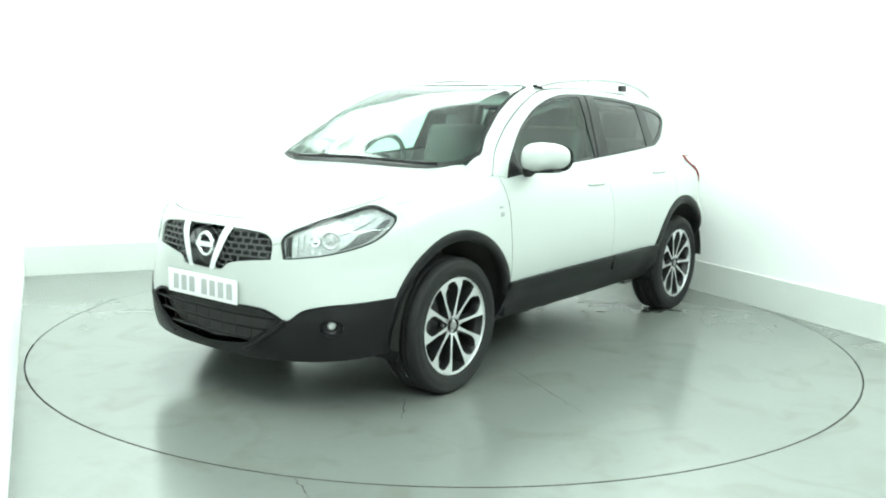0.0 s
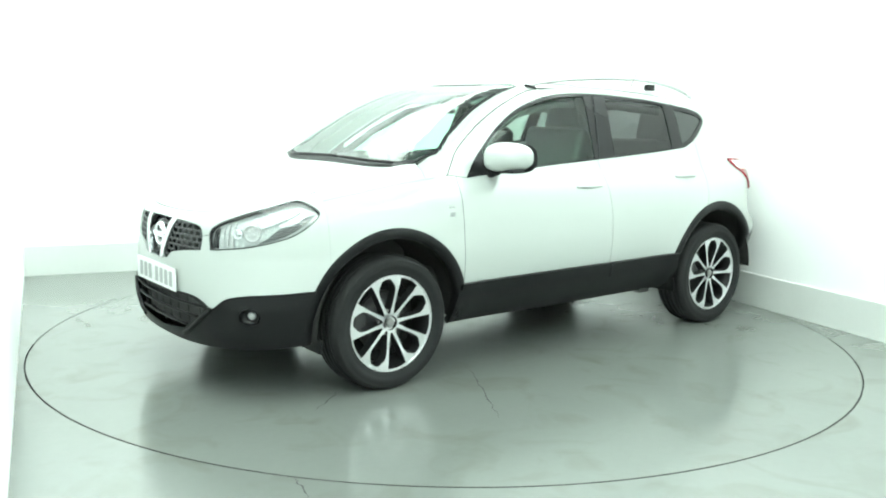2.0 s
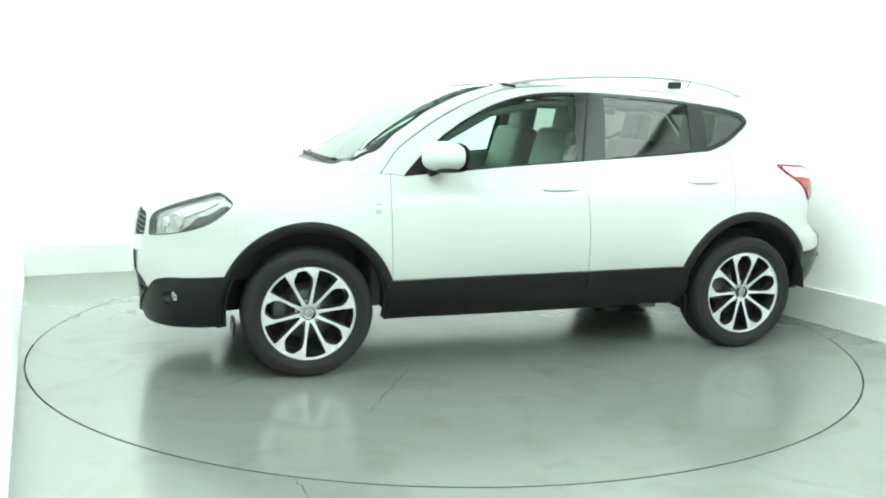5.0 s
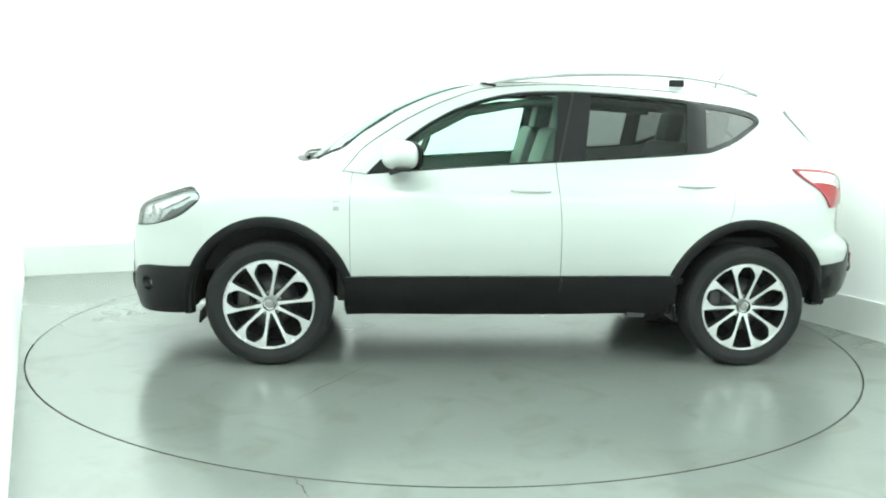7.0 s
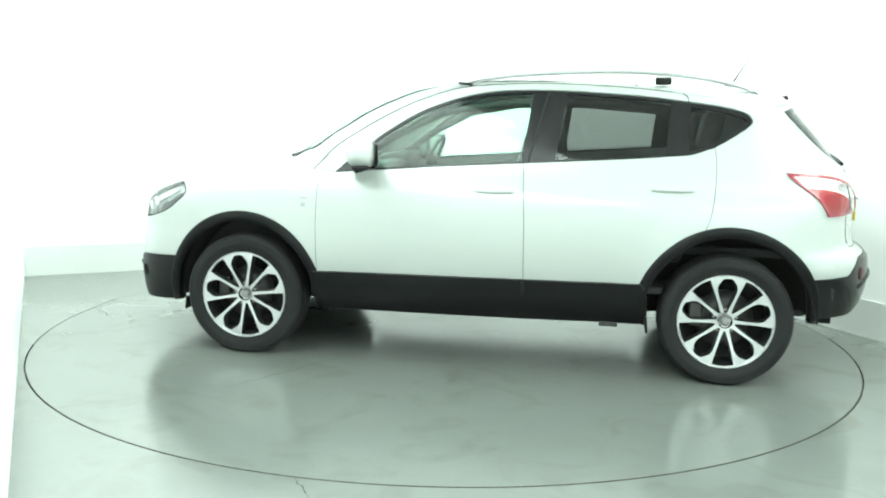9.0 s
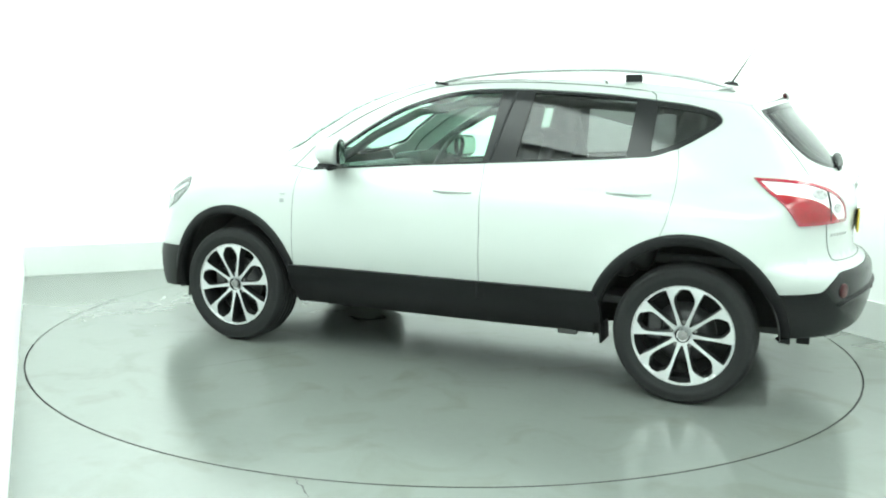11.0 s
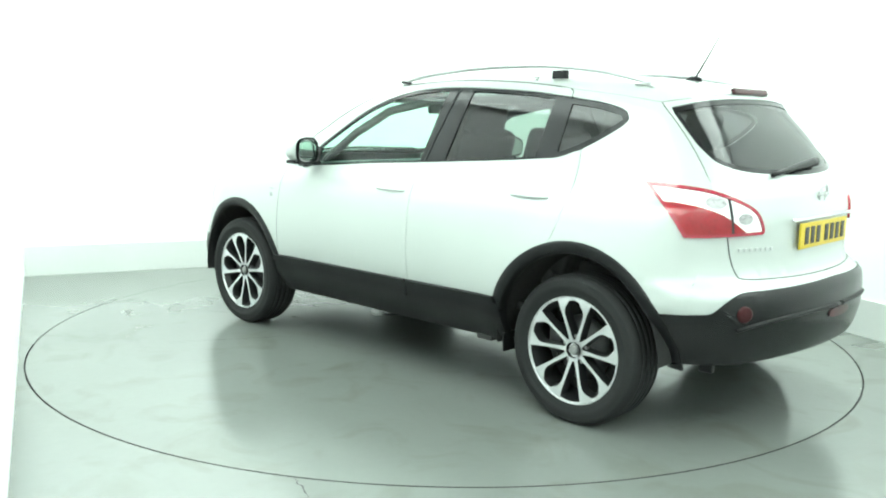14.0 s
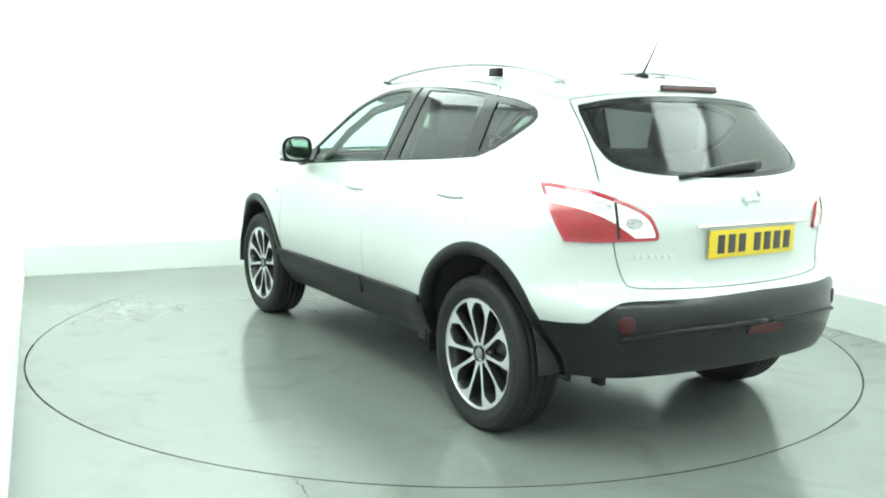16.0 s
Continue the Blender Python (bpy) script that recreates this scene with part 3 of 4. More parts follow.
    back = [(max(base(y) + 0.006 + 0.079 * max(0.0, 1 - (y / WB) ** 2), 1.0665), float(y)) for y in np.linspace(-wing[0][1], wing[0][1], 36)]
    hood = wing + [(p[0], p[1]) for p in lip[1:-1]] + [(x, -y) for x, y in wing[::-1]] + back[1:-1]
    skin("bonnet", dom_top, hood, PAINT, car, step=0.05, label="white bonnet")
    cowl = [(base(y) + 0.005 + 0.077 * (1 - (y / WB) ** 2), float(y)) for y in np.linspace(-WB, WB, 36)] + [(base(y) + 0.004, float(y)) for y in np.linspace(WB, -WB, 36)]
    skin("cowl", dom_top, cowl, CLAD, car, off=0.002, step=0.04, label="black plastic cowl under the windscreen")
    for s, (xa, ya, xb, yb2) in ((1, (1.10, -0.52, 1.06, 0.10)), (-1, (1.09, 0.08, 1.00, 0.56))):
        pts = []
        for i in range(9):
            x, y = xa + (xb - xa) * i / 8, ya + (yb2 - ya) * i / 8
            x = base(y) + 0.022
            p = dom_top(np.array([x]), np.array([y]))[0]
            pts.append((p[0], p[1], p[2] + 0.018))
        tube("wiper", pts, 0.009, CLAD, car, seg=8, label="black windscreen wiper")
    # nose
    zz = np.linspace(0.955, 0.64, 12)
    seam = [(uF(SEAM_X, z), z) for z in zz]
    arcF = [(uF(x, z), z) for x, z in arch(AX, ARCH_F, a_s, math.degrees(math.asin((0.545 - HUB) / (TALL * ARCH_F))), 8)]
    u_end = arcF[-1][0]
    low_edge = spline([(u_end, 0.545), (0.75, 0.531), (0.64, 0.522), (0.54, 0.499), (0.470, 0.448), (0.42, 0.470), (0.35, 0.494), (0.2, 0.497), (0.0, 0.493)])
    half = [(u, nose_seam(u)) for u in np.linspace(0, seam[0][0], 24)] + seam[1:] + arcF[1:] + low_edge[1:]
    bumper = half[1:] + [(-u, z) for u, z in half[::-1]][:-1]
    head_l = spline([(0.455, 0.720), (0.443, 0.732), (0.441, 0.822), (0.565, 0.886), (0.69, 0.926), (0.80, 0.957), (0.872, 0.943), (0.936, 0.902), (0.888, 0.840), (0.805, 0.789), (0.66, 0.747), (0.54, 0.728)], True, 4)
    head_r = [(-u, z) for u, z in head_l[::-1]]
    gr_half = spline([(0.0, 0.843), (0.2, 0.840), (0.33, 0.831), (0.378, 0.812), (0.394, 0.775), (0.390, 0.714)]) + spline([(0.28, 0.702), (0.18, 0.682), (0.13, 0.645)]) + [(0.0, 0.640)]
    grille = gr_half[1:] + [(-u, z) for u, z in gr_half[::-1]][1:-1] + [(0.0, 0.843)]
    skin("front_bumper", dom_front, bumper, PAINT, car, holes=[head_l, head_r, grille], label="white front bumper skin")
    # grille: dark mesh, chrome V bars, ring emblem
    gob = skin("grille", dom_front, inset(grille, 0.002), GLOSSBLACK, car, off=-0.030, thick=0.0, label="black honeycomb radiator grille")
    gpoly = inset(grille, 0.008)
    for row in range(7):
        z = 0.665 + row * 0.027
        for s in (1, -1):
            us = [u for u in np.linspace(0.0, 0.42, 43) if inside(gpoly, np.array([[s * u, z]]))[0] and u > 0.17 - (0.835 - z) * 0.45]
            if len(us) > 2:
                P = dom_front(np.array([s * u for u in us]), np.full(len(us), z))
                tube("grille_bar", [(p[0] - 0.014, p[1], p[2]) for p in P], 0.0045, MESHGREY, gob, seg=6)
        for s in (1, -1):
            for k in range(8):
                u = 0.10 + k * 0.044 + (row % 2) * 0.022
                if inside(gpoly, np.array([[s * u, z + 0.013]]))[0] and inside(gpoly, np.array([[s * u, z + 0.026]]))[0] and u > 0.17 - (0.835 - z) * 0.45:
                    P = dom_front(np.array([s * u, s * u]), np.array([z, z + 0.027]))
                    tube("grille_web", [(p[0] - 0.015, p[1], p[2]) for p in P], 0.0045, MESHGREY, gob, seg=6)
    for s in (1, -1):
        leg = [(0.125, 0.842), (0.175, 0.840), (0.085, 0.640), (0.055, 0.640)]
        skin("chrome_bar", dom_front, [(s * u, z) for u, z in leg], CHROME, gob, off=0.004, thick=0.03, step=0.02, label="chrome V bar of the grille")
    cx = dom_front(np.array([0.0]), np.array([0.748]))[0]
    em = lathe("emblem", [(0.060, 0.0), (0.060, 0.012), (0.055, 0.017), (0.046, 0.017), (0.043, 0.010), (0.043, 0.0)], CHROME, gob, "round chrome ring emblem", 48,
               Matrix.Translation((cx[0] - 0.026, 0, 0.748)) @ Matrix.Rotation(radians(-90), 4, "Z"))
    box("emblem_bar", (0.014, 0.128, 0.026), pose(cx[0] - 0.014, 0, 0.748), CHROME, gob, 0.004)
    # headlamps
    for s, hp in ((1, head_l), (-1, head_r)):
        lamp = new("headlamp")
        lamp.parent = car
        tagged(lamp, "large clear swept-back headlamp")
        skin("lamp_bowl", dom_front, inset(hp, 0.002), GREYLAMP, lamp, off=-0.024, thick=-0.024, step=0.02)
        skin("lamp_edge", dom_front, hp, SEAL, lamp, holes=[inset(hp, 0.0055)], off=0.001, thick=0.02, step=0.02, label="dark lamp surround")
        skin("lamp_lens", dom_front, inset(hp, 0.006), LENS, lamp, off=0.003, thick=0.003, step=0.025)
        for u, z, r in ((0.640, 0.812, 0.042), (0.575, 0.805, 0.024)):
            p = dom_front(np.array([s * u]), np.array([z]))
            n = normals_at(p)[0]
            q = Vector(p[0]) - Vector(n) * 0.021
            mm = Matrix.Translation(q) @ Vector((n[0], n[1], 0)).to_track_quat("Y", "Z").to_matrix().to_4x4()
            lathe("projector", [(r, 0.0), (r, 0.018), (r * 0.86, 0.022), (r * 0.80, 0.008), (r * 0.5, 0.014), (0.001, 0.018)], LAMPGREY if r > 0.04 else CHROME, lamp, seg=32, m=mm)
        blade = spline([(0.60, 0.845), (0.72, 0.898), (0.80, 0.925), (0.84, 0.915), (0.75, 0.862), (0.66, 0.825)], True, 3)
        skin("indicator_reflector", dom_front, [(s * u, z) for u, z in blade], GREYLAMP, lamp, off=-0.012, thick=0.01, step=0.02)
        dark = spline([(0.67, 0.760), (0.74, 0.779), (0.80, 0.803), (0.86, 0.845), (0.908, 0.897), (0.870, 0.893), (0.815, 0.850), (0.765, 0.838), (0.715, 0.790)], True, 3)
        skin("lamp_dark_wedge", dom_front, [(s * u, z) for u, z in dark], MESHGREY, lamp, off=-0.012, thick=0.01, step=0.02, label="dark grey wedge low in the lamp")
        for u in (0.490, 0.515, 0.540):
            strip = [(u, 0.742), (u + 0.012, 0.743), (u + 0.012, 0.838 + (u - 0.49) * 0.5), (u, 0.832 + (u - 0.49) * 0.5)]
            skin("reflector_rib", dom_front, [(s * a, z) for a, z in strip], LAMPGREY, lamp, off=-0.014, thick=0.008, step=0.02)
        inner = [(0.450, 0.730), (0.450, 0.815), (0.472, 0.828), (0.474, 0.732)]
        skin("lamp_inner_trim", dom_front, [(s * u, z) for u, z in inner], SEAL, lamp, off=-0.015, thick=0.01, step=0.02)
        # seam drawn on the skin as a thin strip in the gap-shade grey
        seam = [(0.398, 0.781), (0.438, 0.789), (0.438, 0.792), (0.398, 0.784)]
        skin("nose_seam_gap", dom_front, [(s * u, z) for u, z in seam], GAPSHADE, car, off=0.0008, thick=0.002, step=0.02)
    # black lower bumper with the wide intake
    arcL = [(uF(x, z), z) for x, z in arch(AX, ARCH_F, math.degrees(math.asin((0.545 - HUB) / (TALL * ARCH_F))), -7, 10)]
    chin = spline([(arcL[-1][0], arcL[-1][1]), (0.80, 0.272), (0.55, 0.258), (0.25, 0.245), (0.0, 0.242)])
    half = low_edge[::-1] + arcL[1:] + chin[1:]
    lower = half + [(-u, z) for u, z in half[::-1]][1:-1]
    in_half = spline([(0.0, 0.483), (0.25, 0.486), (0.35, 0.482), (0.410, 0.456), (0.425, 0.440), (0.371, 0.388), (0.30, 0.345), (0.237, 0.312), (0.0, 0.284)])
    intake = in_half + [(-u, z) for u, z in in_half[::-1]][1:-1]
    fog_l = [(0.654 + 0.048 * math.cos(a), 0.422 + 0.040 * math.sin(a)) for a in np.linspace(0, 2 * math.pi, 20, endpoint=False)]
    fog_r = [(-u, z) for u, z in fog_l]
    lo = skin("lower_bumper", dom_front, inset(lower, 0.002), CLAD, car, holes=[intake, fog_l, fog_r], off=0.004, thick=0.03, label="black plastic lower front bumper")
    skin("intake_mesh", dom_front, inset(intake, 0.003), DARK, lo, off=-0.045, thick=-0.045, label="dark recess of the lower intake")
    for z in (0.445, 0.390, 0.335):
        us = [u for u in np.linspace(-0.47, 0.47, 60) if inside(intake, np.array([[u, z]]))[0]]
        P = dom_front(np.array(us), np.full(len(us), z))
        tube("intake_slat", [(p[0] - 0.010, p[1], p[2]) for p in P], 0.010, CLAD, lo, seg=8, flat=0.6)
    for u in np.arange(-0.36, 0.37, 0.09):
        zs = [z for z in np.linspace(0.30, 0.48, 12) if inside(intake, np.array([[u, z]]))[0]]
        P = dom_front(np.full(len(zs), u), np.array(zs))
        tube("intake_web", [(p[0] - 0.022, p[1], p[2]) for p in P], 0.003, DARK, lo, seg=6)
    for s in (1, -1):
        ridge = spline([(0.468, 0.444), (0.40, 0.388), (0.32, 0.325), (0.25, 0.285)])
        P = dom_front(np.array([s * u for u, z in ridge]), np.array([z for u, z in ridge]))
        tube("intake_edge", [(p[0] + 0.004, p[1], p[2]) for p in P], 0.012, CLAD, lo, seg=8)
        p = dom_front(np.array([s * 0.654]), np.array([0.422]))
        n = Vector(normals_at(p)[0])
        mm = Matrix.Translation(Vector(p[0]) - n * 0.045) @ Vector((n.x, n.y, 0)).to_track_quat("Y", "Z").to_matrix().to_4x4()
        lathe("fog_lamp", [(0.052, 0.046), (0.040, 0.012), (0.026, 0.010)], GLOSSBLACK, lo, "black fog lamp bezel", 32, mm)
        lathe("fog_lens", [(0.020, 0.010), (0.019, 0.018), (0.012, 0.023), (0.001, 0.025)], GREYLAMP, lo, "round clear fog lamp", 28, mm)
    # tail: gate, corner skin, glass
    gz = [(uR(float(GATE(z)), z), z) for z in np.linspace(1.445, 1.09, 12)]
    cor_top = spline([(gz[-1][0], 1.09), (0.632, 0.98), (0.612, 0.88), (0.594, 0.806), (0.572, 0.751), (0.540, 0.724), (0.40, 0.718)])
    gate_half = [(u, z) for u, z in gz] + cor_top[1:] + [(0.2, 0.715), (0.0, 0.714)]
    ztop = [(u, 1.446 + 0.050 * (1 - (u / gz[0][0]) ** 2)) for u in np.linspace(-gz[0][0], gz[0][0], 24)]
    gate = [(u, z) for u, z in gate_half] + [(-u, z) for u, z in gate_half[::-1]][1:] + ztop[1:-1]
    rw_half = spline([(0.0, 1.472), (0.30, 1.468), (0.56, 1.451), (0.736, 1.424)]) + spline([(0.728, 1.395), (0.695, 1.335), (0.643, 1.247), (0.576, 1.188), (0.436, 1.156), (0.2, 1.142), (0.0, 1.138)])
    rw_half = [(u * 1.03, z) for u, z in rw_half]
    rw = rw_half + [(-u, z) for u, z in rw_half[::-1]][1:-1]
    tg = skin("tailgate", dom_rear, inset(gate, 0.0022), PAINT, car, holes=[rw], label="white tailgate")
    rw_in = inset(rw, 0.022)
    skin("rear_screen_border", dom_rear, inset(rw, 0.001), GLOSSBLACK, tg, holes=[rw_in], off=-0.003, thick=0.006)
    skin("rear_screen", dom_rear, inset(rw_in, -0.002), REARGLASS, tg, off=-0.006, thick=0.003, label="dark tinted rear screen")
    cs = [(uR(float(GATE(z)), z), z) for z in np.linspace(0.587, 1.09, 16)]
    blk = spline([(cs[0][0], 0.587), (0.735, 0.590), (0.695, 0.597), (0.650, 0.637), (0.605, 0.668), (0.56, 0.680), (0.47, 0.683), (0.25, 0.688), (0.0, 0.693)])
    for s in (1, -1):
        pc = cor_top + [(0.2, 0.715), (0.0, 0.714)] + blk[::-1] + cs[1:-1]
        skin("rear_corner", dom_rear, [(s * u, z) for u, z in pc], PAINT, car, label="white rear bumper skin")
    # shade of the tailgate's gap, drawn as a thin grey bar
    for s in (1, -1):
        line = cor_top[2:] + [(0.3, 0.7165), (0.2, 0.715), (0.1, 0.7145), (0.0, 0.714)]
        P = dom_rear(np.array([s * u for u, z in line]), np.array([z for u, z in line]))
        tube("gate_gap", [tuple(p) for p in P], 0.0028, GAPSHADE, tg, seg=6)
    # black rear bumper
    arcR = [(uR(x, z), z) for x, z in arch(-AX, ARCH_R, 180 - a_b, 181, 8)]
    under = spline([(arcR[-1][0], arcR[-1][1]), (0.80, 0.352), (0.60, 0.368), (0.3, 0.388), (0.0, 0.392)])
    half = blk[::-1] + arcR + under[1:]
    rb = half + [(-u, z) for u, z in half[::-1]][1:-1]
    rbo = skin("rear_bumper", dom_rear, inset(rb, 0.002), BUMPER, car, off=0.004, thick=0.03, label="black plastic rear bumper")
    for s in (1, -1):
        P = dom_rear(np.array([s * u for u in np.linspace(0, 0.60, 16)]), np.array([0.575 - 0.05 * (u / 0.6) ** 4 for u in np.linspace(0, 0.60, 16)]))
        tube("bumper_ridge", [(p[0] - 0.004, p[1], p[2]) for p in P], 0.012, CLAD, rbo, seg=8, flat=0.7)
        cen = dom_rear(np.array([s * 0.572]), np.array([0.592]))
        n = Vector(normals_at(cen)[0])
        mm = Matrix.Translation(Vector(cen[0]) + n * 0.002) @ Vector((n.x, n.y, 0)).to_track_quat("Y", "Z").to_matrix().to_4x4()
        lathe("reflector", [(0.034, 0.0), (0.034, 0.006), (0.029, 0.008), (0.001, 0.009)], REFLEX, rbo, "round red reflector", 28, mm)
    fogp = spline([(-0.085, 0.528), (-0.085, 0.556), (0.0, 0.561), (0.085, 0.556), (0.085, 0.528), (0.0, 0.523)], True, 3)
    skin("rear_fog_lamp", dom_rear, fogp, REFLEX, rbo, off=0.010, thick=0.012, step=0.02, label="low red fog lamp")
    # tail lamps
    tl = spline([(0.902, 1.105), (0.795, 1.100), (0.684, 1.085), (0.56, 1.043), (0.488, 1.000), (0.455, 0.940), (0.452, 0.914)], False, 5) + spline([(0.463, 0.907), (0.60, 0.902), (0.70, 0.898), (0.788, 0.896)]) + [(0.845, 1.0)]
    for s in (1, -1):
        lamp = new("tail_lamp")
        lamp.parent = car
        tagged(lamp, "red and clear wraparound tail lamp")
        q = [(s * u, z) for u, z in tl]
        skin("lamp_rim", dom_rear, q, REDEDGE, lamp, holes=[inset(q, 0.013)], off=0.012, thick=0.02, step=0.02)
        skin("clear_lens", dom_rear, inset(q, 0.011), CLEARLAMP, lamp, off=0.008, thick=0.015, step=0.02, label="clear upper lamp lens")
        red = spline([(0.850, 1.031), (0.80, 1.029), (0.717, 1.015), (0.634, 0.984), (0.570, 0.940), (0.535, 0.915)], False, 4) + [(0.60, 0.909), (0.70, 0.905), (0.780, 0.905), (0.815, 0.968)]
        skin("red_lens", dom_rear, [(s * u, z) for u, z in red], REDLENS, lamp, off=0.0105, thick=0.012, step=0.02, label="bright red lower lamp lens")
        bowl = [(s * (0.665 + 0.040 * math.cos(a)), 1.036 + 0.024 * math.sin(a)) for a in np.linspace(0, 2 * math.pi, 16, endpoint=False)]
        skin("lamp_reflector", dom_rear, bowl, LAMPDARK, lamp, off=0.0105, thick=0.003, step=0.02)
        bowl = [(s * (0.545 + 0.032 * math.cos(a)), 0.972 + 0.022 * math.sin(a)) for a in np.linspace(0, 2 * math.pi, 16, endpoint=False)]
        skin("lamp_reflector", dom_rear, bowl, LAMPDARK, lamp, off=0.0105, thick=0.003, step=0.02)
        gapl = [(0.620, 1.060), (0.610, 1.057), (0.592, 0.904), (0.602, 0.904)]
        skin("lamp_gap", dom_rear, [(s * u, z) for u, z in gapl], SEAL, lamp, off=0.0115, thick=0.004, step=0.03)
    # spoiler brake lamp, gate grip, emblem, letters, plates, wiper
    p = dom_rear(np.array([0.0]), np.array([1.487]))[0]
    box("brake_lamp", (0.020, 0.34, 0.028), pose(p[0] + 0.006, 0, 1.503, 0, 25), REFLEX, car, 0.006, "dark red high brake lamp in the roof spoiler")
    p = dom_rear(np.array([0.0]), np.array([0.965]))[0]
    box("gate_grip", (0.022, 0.66, 0.014), pose(p[0] - 0.002, 0, 0.960), CHROME, tg, 0.005, "bright tailgate grip over the plate")
    p = dom_rear(np.array([0.0]), np.array([1.055]))[0]
    mm = Matrix.Translation((p[0] - 0.006, 0, 1.058)) @ Matrix.Rotation(radians(90), 4, "Z") @ Matrix.Rotation(radians(-12), 4, "X")
    lathe("gate_emblem", [(0.046, 0.0), (0.046, 0.006), (0.040, 0.010), (0.034, 0.010), (0.032, 0.0)], LAMPGREY, tg, "round chrome ring emblem", 40, mm)
    box("gate_emblem_bar", (0.010, 0.10, 0.018), pose(p[0] - 0.013, 0, 1.058, 0, 12), LAMPGREY, tg, 0.003)
    for k in range(7):
        u = 0.556 - k * 0.027
        pp = dom_rear(np.array([u]), np.array([0.843]))
        n = normals_at(pp)[0]
        box("lettering_bar", (0.004, 0.015, 0.014), Matrix.Translation(pp[0] + n * 0.001) @ pose(0, 0, 0, 0, 0, math.degrees(math.atan2(n[1], n[0]))), SATIN, tg, 0.001)

    def plate(z, x, sx, ground, ink, lab):
        pl = new("number_plate")
        pl.parent = car
        tagged(pl, lab)
        box("plate_board", (0.008, 0.52, 0.112), pose(x, 0, z, 0, 0), ground, pl, 0.003)
        for k in range(7):
            yy = -0.208 + k * 0.062 + (0.03 if k > 3 else 0)
            box("plate_bar", (0.003, 0.040, 0.075), pose(x + sx * 0.005, -sx * yy, z), ink, pl, 0.001)
        return pl
    plate(0.885, float(dom_rear(np.array([0.0]), np.array([0.885]))[0, 0]) - 0.006, -1, PLATE_Y, INK, "yellow rear number plate with dark bars")
    plate(0.550, float(dom_front(np.array([0.0]), np.array([0.55]))[0, 0]) + 0.003, 1, PLATE_W, PALEINK, "white front number plate with grey bars")
    zs = np.linspace(0, 1, 10)
    P = dom_rear(-0.16 + 0.50 * zs, 1.19 - 0.045 * zs ** 1.5)
    tube("rear_wiper", [(q[0] - 0.018, q[1], q[2]) for q in P], [0.022 - 0.012 * k for k in zs], CLAD, tg, seg=8, label="black rear wiper")


def seam_strip(car, line, w, s):
    """Grey strip behind a panel gap; the gap's shade is in its colour."""
    L = [np.array(p, float) for p in line]
    a, b = [], []
    for i in range(len(L)):
        t = L[min(i + 1, len(L) - 1)] - L[max(i - 1, 0)]
        n = np.array([-t[1], t[0]]) / max(np.linalg.norm(t), 1e-9) * w
        a.append(tuple(L[i] + n))
        b.append(tuple(L[i] - n))
    o = skin("panel_gap", dom_side, a + b[::-1], GAPSHADE, car, off=-0.0035, thick=0.002, step=0.05)
    if s < 0:
        o.scale.y = -1


def make_gaps(car):
    for s in (1, -1):
        seam_strip(car, DOOR_CUT, 0.006, s)
        # thin strips laid on the panels, their grey painting the gap's shade
        o = skin("door_edge_gap", dom_side, [(x + 0.0018, z) for x, z in DOOR_CUT] + [(x - 0.0012, z) for x, z in DOOR_CUT[::-1]], GAPSHADE, car, off=0.0008, thick=0.002, step=0.05)
        if s < 0:
            o.scale.y = -1
        line = [p for p in DITCH[1::2] if p[0] > -1.02]
        o = skin("door_edge_gap", dom_side, [(x, z + 0.0022) for x, z in line] + [(x, z - 0.0022) for x, z in line[::-1]], GAPSHADE, car, off=0.0012, thick=0.002, step=0.05)
        if s < 0:
            o.scale.y = -1
        seam_strip(car, [(-0.263, 0.508), (-0.259, 0.8), (-0.236, 1.122)], 0.006, s)
        seam_strip(car, REAR_CUT, 0.006, s)
        seam_strip(car, [p for p in DITCH[::3] if p[0] > -1.02] + [(-1.06, 1.502), (-1.085, 1.490), (-1.09, 1.462)], 0.005, s)


def make_frame_cut(car):
    for s in (1, -1):
        o = skin("frame_gap", dom_side, [(-1.058, 1.507), (-1.082, 1.494), (-1.090, 1.462), (-1.086, 1.462), (-1.078, 1.492), (-1.056, 1.503)], SEAL, car, off=0.0006, thick=0.002, step=0.05)
        if s < 0:
            o.scale.y = -1


